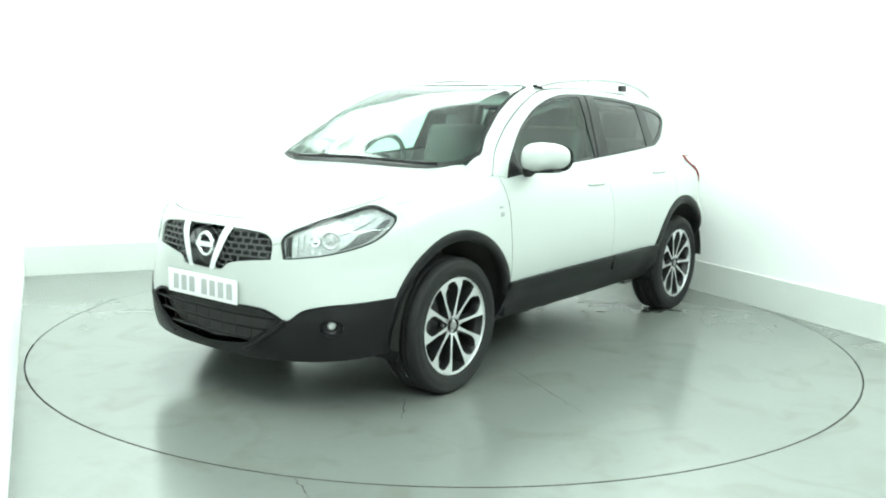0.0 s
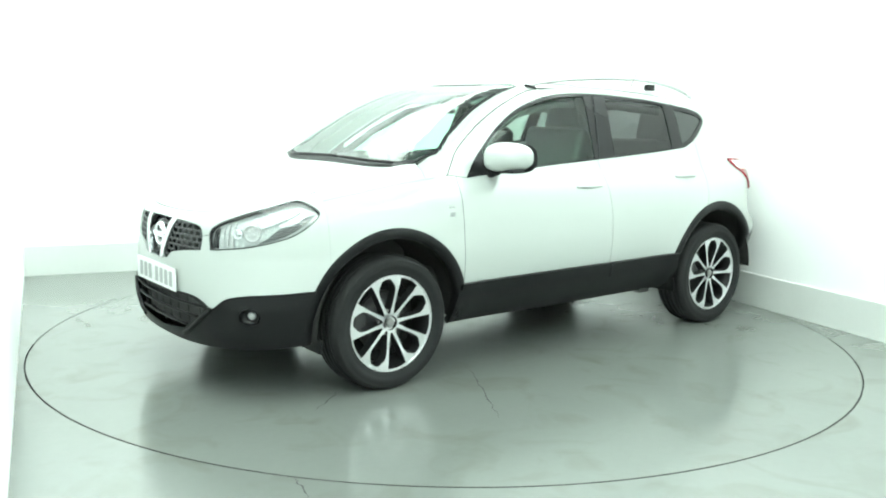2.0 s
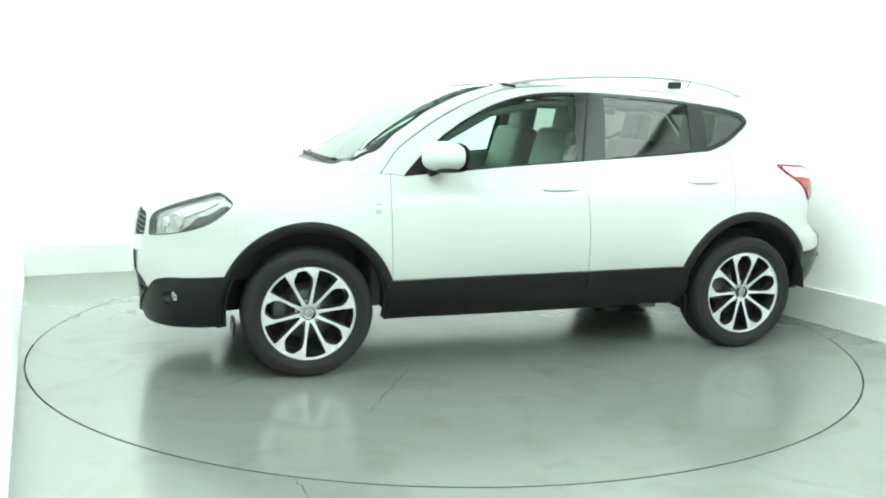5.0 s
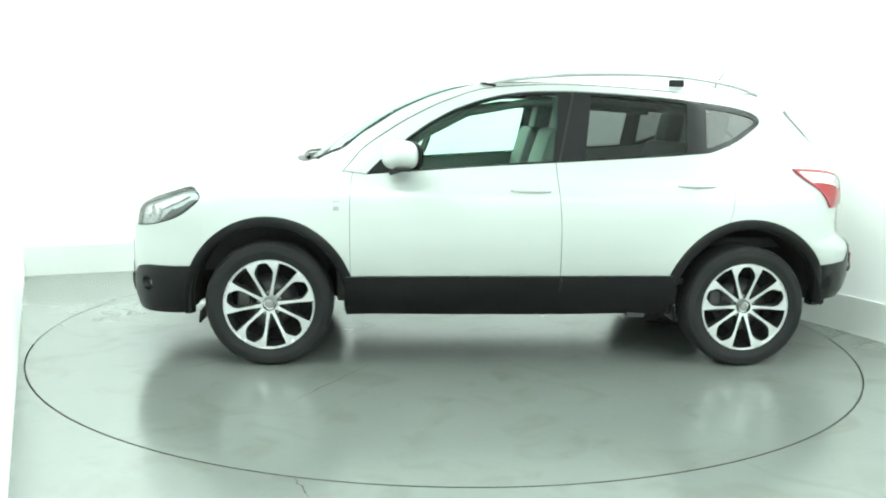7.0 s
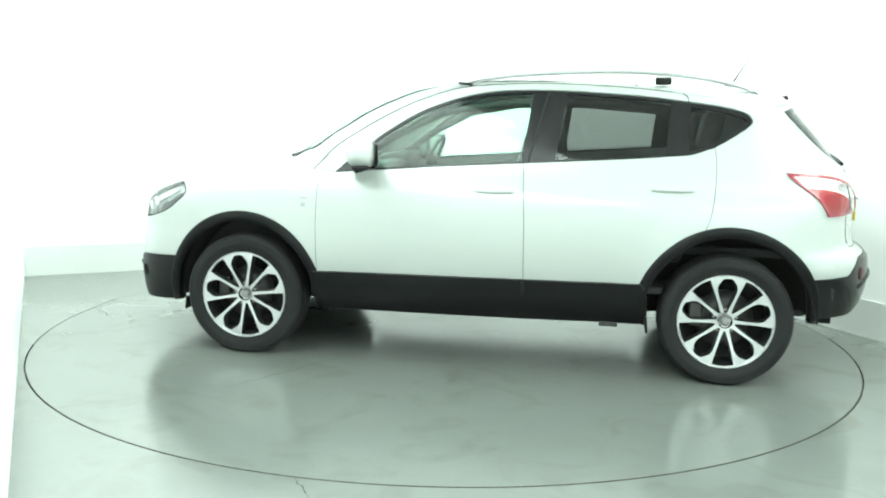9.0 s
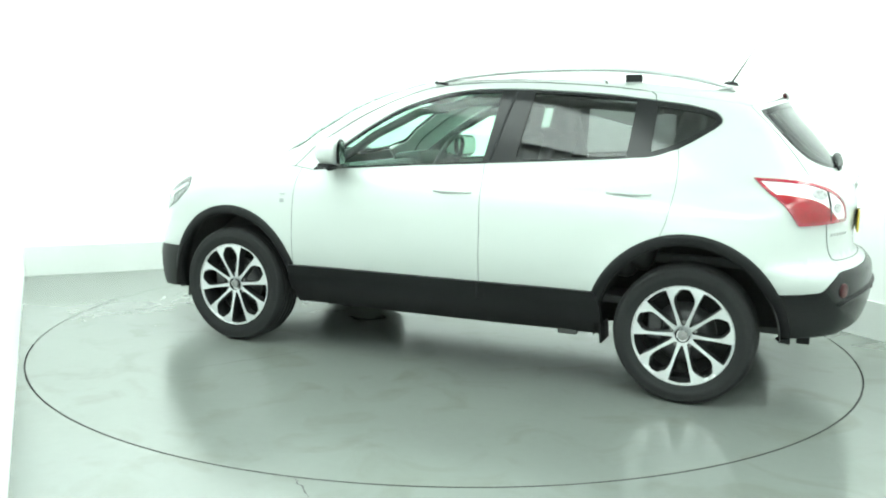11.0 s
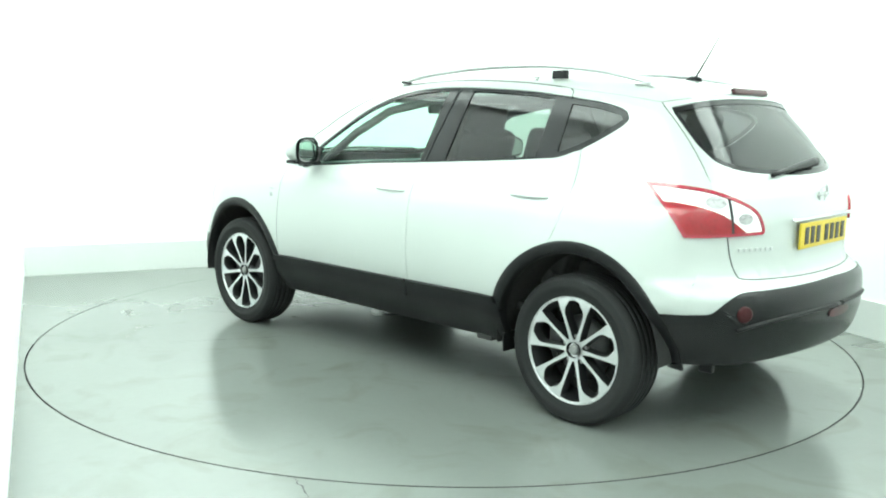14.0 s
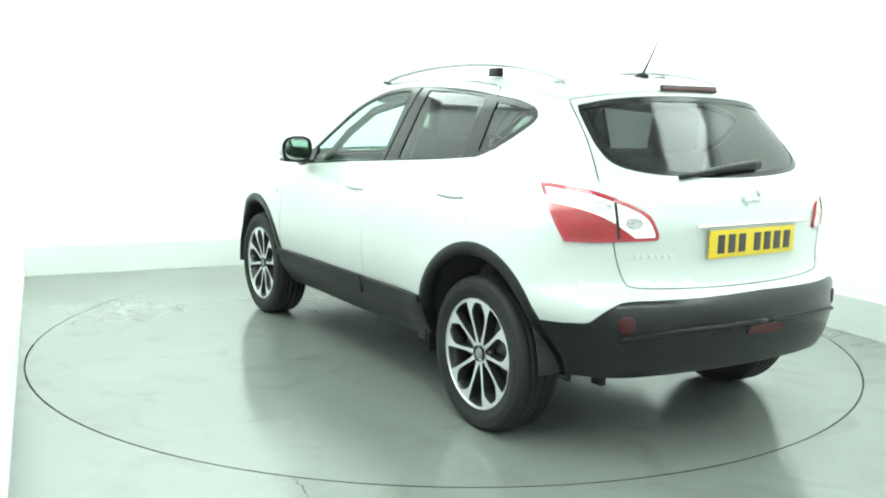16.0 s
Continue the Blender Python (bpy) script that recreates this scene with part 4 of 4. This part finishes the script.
def make_cladding(car):
    """Black wheel-arch strips and sills."""
    for cx, r0, r1 in ((AX, 0.414, ARCH_F + 0.007), (-AX, 0.426, ARCH_R + 0.007)):
        for s in (1, -1):
            verts, faces = [], []
            n = 48
            prof = [(r1, -0.002), (r1 - 0.001, 0.004), (r1 - 0.008, 0.008), ((r0 + r1) / 2, 0.009), (r0 + 0.010, 0.008), (r0, 0.001), (r0 + 0.004, -0.06)]
            lo_a, hi_a = (-8, 183) if cx > 0 else (-4, 181)
            for i in range(n + 1):
                a = radians(lo_a + (hi_a - lo_a) * i / n)
                xe, ze = cx + r1 * math.cos(a), HUB + TALL * r1 * math.sin(a)
                ye = y_at(xe, ze)
                for r, o in prof:
                    verts.append((cx + r * math.cos(a), s * (ye + o), HUB + TALL * r * math.sin(a)))
            k = len(prof)
            for i in range(n):
                for j in range(k - 1):
                    f = (i * k + j, i * k + j + 1, (i + 1) * k + j + 1, (i + 1) * k + j)
                    faces.append(f if s < 0 else f[::-1])
            build("arch_trim", verts, faces, CLAD, car, "black plastic wheel-arch trim")
            # inner arch
            verts, faces = [], []
            for i in range(n + 1):
                a = radians(-6 + (189 if cx > 0 else 184) * i / n)
                for r, y in ((r0 + 0.012, 0.85), (r0 + 0.012, 0.50), (0.06, 0.50)):
                    verts.append((cx + r * math.cos(a), s * y, HUB + r * math.sin(a)))
            for i in range(n):
                for j in range(2):
                    faces.append((i * 3 + j, i * 3 + j + 1, (i + 1) * 3 + j + 1, (i + 1) * 3 + j))
            build("arch_liner", verts, faces, LINER, car, "black felt inner arch")
    sill = [(0.905, 0.502), (0.3, 0.508), (-0.26, 0.513), (-0.60, 0.517), (-0.885, 0.521), (-0.912, 0.44), (-0.915, 0.292), (-0.3, 0.278), (0.3, 0.273), (0.905, 0.275), (0.915, 0.40)]
    skin("sill", dom_side, sill, CLAD, car, off=0.010, thick=0.03, mirror=True, bulge=0.012, label="black plastic sill trim")
    ledge = [(0.900, 0.504), (0.3, 0.510), (-0.255, 0.515), (-0.255, 0.484), (0.3, 0.478), (0.905, 0.472)]
    ledge2 = [(-0.270, 0.515), (-0.60, 0.519), (-0.880, 0.523), (-0.895, 0.494), (-0.60, 0.488), (-0.270, 0.484)]
    for lp in (ledge, ledge2):
        skin("sill_ledge", dom_side, lp, CLAD, car, off=0.026, thick=0.02, mirror=True, bulge=0.006, step=0.015, label="narrow step along the sill")
    for s in (1, -1):
        box("sill_joint", (0.014, 0.016, 0.075), pose(-0.262, s * 0.879, 0.465, -s * 5), SEAL, car, 0.003)


def make_underbody(car):
    bm = bmesh.new()
    box_bm(bm, (3.6, 0.90, 0.14), pose(0, 0, 0.37), 0.03)
    box_bm(bm, (1.74, 1.56, 0.14), pose(0, 0, 0.37), 0.03)
    box_bm(bm, (0.30, 1.0, 0.16), pose(1.80, 0, 0.40), 0.05)
    box_bm(bm, (0.28, 0.9, 0.16), pose(-1.74, 0, 0.46), 0.05)
    part("underbody", bm, DARK, car, "dark underbody")
    tube("exhaust_pipe", [(0.4, -0.2, 0.24), (-0.6, -0.25, 0.24), (-1.0, -0.35, 0.26), (-1.5, -0.40, 0.33), (-1.78, -0.42, 0.34)], 0.03, DISC, car, "steel exhaust pipe", 12)
    bm = bmesh.new()
    cyl_bm(bm, 0.10, 0.10, 0.55, pose(-1.70, 0.05, 0.40, 90), 20)
    part("exhaust_silencer", bm, DARK, car, "grey steel silencer")
    for x in (AX, -AX):
        tube("axle_beam", [(x, -0.62, 0.30), (x - 0.04, 0, 0.27), (x, 0.62, 0.30)], 0.04, DARK, car, seg=10)
    for s in (1, -1):
        box("mud_flap", (0.012, 0.17, 0.09), pose(-0.915, s * 0.765, 0.300, 0, 6), CLAD, car, 0.004)
        box("jack_point", (0.10, 0.05, 0.03), pose(-0.72, s * 0.74, 0.275), DARK, car, 0.006)
        box("bumper_bracket", (0.06, 0.03, 0.06), pose(-1.85, s * 0.62, 0.345), CLAD, car, 0.006)
        box("air_deflector", (0.014, 0.20, 0.07), pose(1.69, s * 0.70, 0.262, 0, -6), CLAD, car, 0.005)
    # dark inner shell below the belt, behind the panel gaps
    for s in (1, -1):
        bm = bmesh.new()
        box_bm(bm, (1.75, 0.05, 0.52), pose(-0.02, s * 0.755, 0.72), 0.01)
        box_bm(bm, (0.40, 0.04, 0.14), pose(-1.05, s * 0.715, 0.93), 0.01)
        part("door_card", bm, TRIM, car, "dark door lining")
    box("bulkhead", (0.06, 1.40, 0.66), pose(0.93, 0, 0.66), DARK, car, 0.02)
    box("radiator_panel", (0.05, 1.0, 0.52), pose(1.93, 0, 0.58), DARK, car, 0.02)
    box("engine_cover", (0.85, 1.05, 0.40), pose(1.42, 0, 0.66), DARK, car, 0.06)
    box("boot_floor", (0.85, 1.05, 0.05), pose(-1.48, 0, 0.66), TRIM, car, 0.01)
    box("gate_lining", (0.04, 0.90, 0.26), pose(-1.88, 0, 0.86), TRIM, car, 0.02)


def make_wheel(car, m, phase):
    w = new("wheel")
    w.parent = car
    w.matrix_basis = m
    tagged(w, "ten-spoke machined alloy wheel with a black tyre")
    R, W = 0.342, 0.108
    tread = [(0.236, -W * 0.9), (0.262, -W), (0.300, -W * 1.02), (0.326, -W * 0.95), (0.337, -W * 0.80)]
    for y in (-0.055, -0.018, 0.018, 0.055):
        tread += [(R, y - 0.014), (R, y - 0.004), (R - 0.008, y - 0.003), (R - 0.008, y + 0.003), (R, y + 0.004)]
    tread += [(R, 0.070), (0.337, W * 0.80), (0.326, W * 0.95), (0.318, W * 0.99), (0.316, W * 0.985), (0.300, W * 1.02), (0.280, W * 1.03), (0.278, W * 1.01), (0.262, W), (0.248, W * 0.93), (0.240, W * 0.90)]
    lathe("tyre", tread, RUBBER, w, "black rubber tyre", 72)
    rim = lathe("rim", [(0.240, W * 0.90), (0.246, W * 0.92), (0.247, W * 0.86), (0.239, W * 0.80), (0.225, W * 0.6), (0.215, 0.0), (0.225, -W * 0.9)], RIMBLACK, w, "black wheel barrel", 64)
    lathe("rim_lip", [(0.2395, W * 0.84), (0.2415, W * 0.915), (0.2445, W * 0.925), (0.2465, W * 0.90)], ALLOY, w, "bright machined rim lip", 72)
    # spoke face: a disc with five closed petals and five open gaps cut out
    def pol(r, a):
        return (r * math.cos(radians(a)), r * math.sin(radians(a)))
    outer = [pol(0.241, i * 5) for i in range(72)]
    holes = []
    for k in range(5):
        c = phase + 72 * k
        side = [(0.047, 5), (0.056, 10), (0.075, 13.0), (0.11, 16.0), (0.15, 17.0), (0.178, 16.2), (0.198, 13.0), (0.214, 8.6), (0.225, 6.0)]
        pet = [pol(r, c - w) for r, w in side] + [pol(0.228, c)] + [pol(r, c + w) for r, w in side[::-1]]
        holes.append(spline(pet, True, 2))
        g = c + 36
        side = [(0.053, 4), (0.08, 10.0), (0.11, 12.3), (0.15, 13.4), (0.19, 13.7), (0.233, 13.6), (0.2345, 6)]
        holes.append([pol(r, g - w) for r, w in side] + [pol(0.235, g)] + [pol(r, g + w) for r, w in side[::-1]])
    V, F, loops = flat_mesh(outer, holes, 0.016)
    def dish(r):
        return 0.078 + 0.016 * min(1, (r / 0.20)) ** 1.5 - (0.006 if r < 0.040 else 0)
    top = [(x, dish(math.hypot(x, z)), z) for x, z in V]
    faces = []
    for f in F:
        (x1, z1), (x2, z2), (x3, z3) = (V[i] for i in f)
        cr = (x2 - x1) * (z3 - z1) - (x3 - x1) * (z2 - z1)
        faces.append(f[::-1] if cr > 0 else f)
    build("spoke_face", top, faces, ALLOY, w, "bright machined spoke face", True)
    verts, faces = [], []
    for lp in loops[1:]:
        k, n = len(verts), len(lp)
        cx = sum(V[i][0] for i in lp) / n
        cz = sum(V[i][1] for i in lp) / n
        for i in lp:
            x, z = V[i]
            d = dish(math.hypot(x, z))
            verts += [(x, d - 0.0005, z), (x + (cx - x) * 0.05, d - 0.006, z + (cz - z) * 0.05), (x + (cx - x) * 0.10, d - 0.05, z + (cz - z) * 0.10)]
        for i in range(n):
            j = (i + 1) % n
            for q in range(2):
                faces.append((k + 3 * i + q, k + 3 * i + q + 1, k + 3 * j + q + 1, k + 3 * j + q))
    build("spoke_sides", verts, faces, RIMBLACK, w, "black lacquered spoke sides", True)
    lathe("brake_disc", [(0.15, 0.01), (0.15, -0.012), (0.06, -0.012), (0.06, 0.022), (0.001, 0.022)], DARKSTEEL, w, "grey steel brake disc", 48)
    lathe("wheel_back", [(0.222, -0.03), (0.15, -0.035), (0.001, -0.035)], LINER, w, "", 32)
    box("brake_caliper", (0.07, 0.06, 0.13), pose(0.145, 0.0, 0.02), DARKSTEEL, w, 0.012)
    lathe("hub_cap", [(0.024, 0.066), (0.024, 0.083), (0.021, 0.087), (0.012, 0.0885), (0.001, 0.089)], DISC, w, "grey hub cap", 28)
    lathe("hub_recess", [(0.036, 0.0885), (0.033, 0.074), (0.022, 0.070)], RIMBLACK, w, "", 32)
    for k in range(5):
        a = radians(phase + 72 * k)
        bm = cyl_bm(bmesh.new(), 0.009, 0.008, 0.02, pose(0.061 * math.cos(a), 0.060, 0.061 * math.sin(a), 90), 6)
        part("wheel_nut", bm, DISC, w)
    return w


def make_mirrors(car):
    for s in (1, -1):
        mi = new("door_mirror")
        mi.parent = car
        tagged(mi, "white door mirror on a black foot")
        bm = bmesh.new()
        bmesh.ops.create_uvsphere(bm, u_segments=36, v_segments=22, radius=1.0)
        for v in bm.verts:
            x, y, z = v.co
            sg = lambda t, p: math.copysign(abs(t) ** p, t)
            x, y, z = sg(x, 0.75), sg(y, 0.72), sg(z, 0.72)
            if x < 0:
                x *= 0.50
            zz = z * (0.082 - 0.012 * y) * (1.0 if z > 0 else 0.86)
            v.co = Vector((0.598 + x * 0.105 - 0.040 * y, s * (0.898 + y * 0.114), 1.150 + zz + 0.004 * y))
        if s < 0:
            bmesh.ops.reverse_faces(bm, faces=bm.faces)
        part("mirror_shell", bm, PAINT, mi)
        bm = bmesh.new()
        bmesh.ops.create_uvsphere(bm, u_segments=32, v_segments=12, radius=1.0)
        for v in bm.verts:
            x, y, z = v.co
            sg = lambda t, p: math.copysign(abs(t) ** p, t)
            v.co = Vector((0.551 - 0.040 * sg(y, 0.72) + x * 0.008, s * (0.898 + sg(y, 0.72) * 0.113), 1.150 + sg(z, 0.72) * 0.078))
        part("mirror_rim", bm, GLOSSBLACK, mi)
        bm = bmesh.new()
        bmesh.ops.create_uvsphere(bm, u_segments=32, v_segments=12, radius=1.0)
        for v in bm.verts:
            x, y, z = v.co
            sg = lambda t, p: math.copysign(abs(t) ** p, t)
            v.co = Vector((0.5425 - 0.040 * sg(y, 0.72) + x * 0.004, s * (0.898 + sg(y, 0.72) * 0.096), 1.150 + sg(z, 0.72) * 0.063))
        part("mirror_glass", bm, MIRROR, mi)
        bm = bmesh.new()
        box_bm(bm, (0.095, 0.190, 0.022), pose(0.608, s * 0.882, 1.080, s * 3), 0.011, 3)
        box_bm(bm, (0.07, 0.05, 0.060), pose(0.650, s * 0.82, 1.080, 0, 18), 0.015)
        part("mirror_foot", bm, GLOSSBLACK, mi)
        tri = [(0.797, 1.049), (0.735, 1.112), (0.672, 1.165), (0.645, 1.165), (0.62, 1.064)]
        o = skin("mirror_sail", dom_side, tri, GLOSSBLACK, mi, off=0.002, thick=0.01, step=0.03)
        if s < 0:
            o.scale.y = -1


def make_roof_gear(car):
    for s in (1, -1):
        rail = new("roof_rail")
        rail.parent = car
        tagged(rail, "slim satin silver roof rail")
        pts = []
        for i in range(41):
            t = i / 40
            x = 0.15 - 1.60 * t
            y = 0.553 - 0.035 * abs(2 * t - 1) ** 2 - 0.02 * t
            zr = float(dom_top(np.array([x]), np.array([y]))[0, 2])
            lift = 0.080 * max(math.sin(math.pi * t), 0.0) ** 0.6 - 0.004
            pts.append((x, s * y, zr + lift))
        tube("rail_bar", pts, [0.010 + 0.006 * min(1, math.sin(math.pi * i / 40) * 4) for i in range(41)], SATIN, rail, seg=12, flat=0.8)
        for x, w in ((-0.955, 0.085),):
            y = 0.530
            zr = float(dom_top(np.array([x]), np.array([y]))[0, 2])
            box("rail_foot", (w, 0.028, 0.040), pose(x, s * y, zr + 0.026), CLAD, rail, 0.006, "black rail foot")
        for x, y in ((0.12, 0.523), (-1.40, 0.500)):
            zr = float(dom_top(np.array([x]), np.array([y]))[0, 2])
            box("rail_end", (0.08, 0.026, 0.014), pose(x, s * y, zr + 0.006, 0, -8 if x > 0 else 8), CLAD if x > 0 else SATIN, rail, 0.005)
    ant = new("roof_aerial")
    ant.parent = car
    tagged(ant, "short black whip aerial on the roof")
    z0 = float(TOP(-1.37))
    bm = bmesh.new()
    bmesh.ops.create_uvsphere(bm, u_segments=20, v_segments=12, radius=1.0)
    for v in bm.verts:
        v.co = Vector((-1.37 + v.co.x * 0.045, v.co.y * 0.020, z0 + v.co.z * 0.022))
    part("aerial_foot", bm, CLAD, ant)
    tube("aerial_whip", [(-1.375, 0, z0 + 0.01), (-1.435, 0, z0 + 0.11), (-1.49, 0, z0 + 0.205)], [0.006, 0.004, 0.0022], CLAD, ant, seg=8)


def make_cabin(car):
    box("cabin_floor", (2.0, 1.45, 0.04), pose(-0.1, 0, 0.46), TRIM, car, 0.01)
    skin("headliner", dom_top, [(x, y) for x, y in [(0.05, 0.42), (-0.82, 0.44), (-1.5, 0.42), (-1.5, -0.42), (-0.82, -0.44), (0.05, -0.42)]], HEADLINER, car, off=-0.035, thick=0.004, step=0.08)
    # dashboard with binnacle
    bm = bmesh.new()
    box_bm(bm, (0.46, 1.38, 0.20), pose(0.85, 0, 0.96, 0, 6), 0.06, 4)
    box_bm(bm, (0.22, 0.36, 0.12), pose(0.70, -0.42, 1.06, 0, 8), 0.04, 4)
    box_bm(bm, (0.16, 0.30, 0.34), pose(0.50, 0, 0.84, 0, -15), 0.03, 3)
    part("dashboard", bm, TRIM, car, "dark grey dashboard")
    # steering wheel, on the right-hand side
    sw = new("steering_wheel")
    sw.parent = car
    tagged(sw, "dark leather three-spoke steering wheel")
    mm = pose(0.48, -0.42, 1.065, 0, -24) @ Matrix.Rotation(radians(90), 4, "Z")
    verts, faces = [], []
    for i in range(40):
        a = 2 * math.pi * i / 40
        for j in range(10):
            b = 2 * math.pi * j / 10
            r = 0.180 + 0.015 * math.cos(b)
            verts.append(mm @ Vector((r * math.cos(a), 0.015 * math.sin(b), r * math.sin(a))))
    for i in range(40):
        for j in range(10):
            k, q = (i + 1) % 40, (j + 1) % 10
            faces.append((i * 10 + j, i * 10 + q, k * 10 + q, k * 10 + j))
    build("wheel_ring", verts, faces, SEATM, sw)
    bm = bmesh.new()
    box_bm(bm, (0.13, 0.05, 0.11), mm @ pose(0, -0.01, -0.01), 0.02, 3)
    for a in (0, 180, 270):
        box_bm(bm, (0.13, 0.022, 0.035), mm @ Matrix.Rotation(radians(-a), 4, "Y") @ pose(0.115, 0, 0), 0.008)
    part("wheel_hub", bm, TRIM, sw)

    def seat(x, y, w, rest=True):
        st = new("seat")
        st.parent = car
        tagged(st, "dark leather car seat with headrest")
        bm = bmesh.new()
        box_bm(bm, (0.50, w, 0.16), pose(x + 0.16, y, 0.66, 0, -8), 0.06, 4)
        part("cushion", bm, SEATM, st)
        bm = bmesh.new()
        box_bm(bm, (0.15, w, 0.64), pose(x - 0.17, y, 0.99 if w < 0.7 else 0.91, 0, -17), 0.06, 4)
        part("backrest", bm, SEATM, st)
        for yy in ((y,) if w < 0.7 else (y - 0.38, y + 0.38)):
            bm = bmesh.new()
            box_bm(bm, (0.11, 0.27, 0.21), pose(x - 0.29, yy, 1.355 if w < 0.7 else 1.31, 0, -12), 0.05, 4)
            part("headrest", bm, SEATM, st)
            for k in (-0.06, 0.06):
                tube("headrest_post", [(x - 0.30, yy + k, 1.24), (x - 0.29, yy + k, 1.34)], 0.006, CHROME, st, seg=8)
    seat(-0.05, 0.37, 0.50)
    seat(-0.05, -0.37, 0.50)
    seat(-0.94, 0.0, 1.24)
    # belts on the middle pillars, rear-view mirror, sun visors
    for s in (1, -1):
        box("belt", (0.05, 0.006, 0.55), pose(-0.30, s * 0.60, 1.22, s * 14, 8), TRIM, car, 0.001)
        box("pillar_trim", (0.10, 0.03, 0.46), pose(-0.345, s * 0.605, 1.30, s * 25, 8), TRIM, car, 0.01)
        tube("cant_rail_trim", [(0.74, s * 0.615, 1.08), (0.50, s * 0.580, 1.25), (0.24, s * 0.540, 1.385), (-0.08, s * 0.515, 1.445), (-0.5, s * 0.505, 1.455), (-1.1, s * 0.485, 1.415)], 0.024, TRIM, car, seg=10, label="dark inner roof rail trim")
        box("sun_visor", (0.14, 0.36, 0.015), pose(0.20, s * 0.33, 1.465, 0, 22), HEADLINER, car, 0.005)
    box("inner_mirror", (0.03, 0.22, 0.06), pose(0.36, 0, 1.405, 0, 10), TRIM, car, 0.012)
    tube("mirror_stem", [(0.36, 0, 1.42), (0.40, 0, 1.455)], 0.010, TRIM, car, seg=8)
    box("parcel_shelf", (0.55, 1.10, 0.02), pose(-1.45, 0, 1.06), TRIM, car, 0.005)


def make_car():
    car = new("car")
    tagged(car, "white five-door crossover car with black plastic trim", "car")
    make_body(car)
    make_cladding(car)
    make_gaps(car)
    make_frame_cut(car)
    make_underbody(car)
    for x in (AX, -AX):
        for s in (1, -1):
            m = pose(x, s * 0.752, HUB + 0.002) if s > 0 else pose(x, s * 0.752, HUB + 0.002, 0, 0, 180)
            make_wheel(car, m, (81 if x > 0 else 90) if s > 0 else (96 if x > 0 else 70))
    make_mirrors(car)
    make_roof_gear(car)
    make_cabin(car)
    return car


car = make_car()


def motions():
    """The turntable carries the car round."""
    rows_car, rows_table = [], []
    for i in range(65):
        t = i * 0.25
        a = TURN0 + TURN_RATE * t
        turn = Matrix.Rotation(radians(a), 4, "Z")
        rows_car.append((t, turn @ Matrix.Translation((-OFF_X, -OFF_Y, 0))))
        rows_table.append((t, turn))
    walk(car, rows_car)
    walk(turntable, rows_table)


motions()
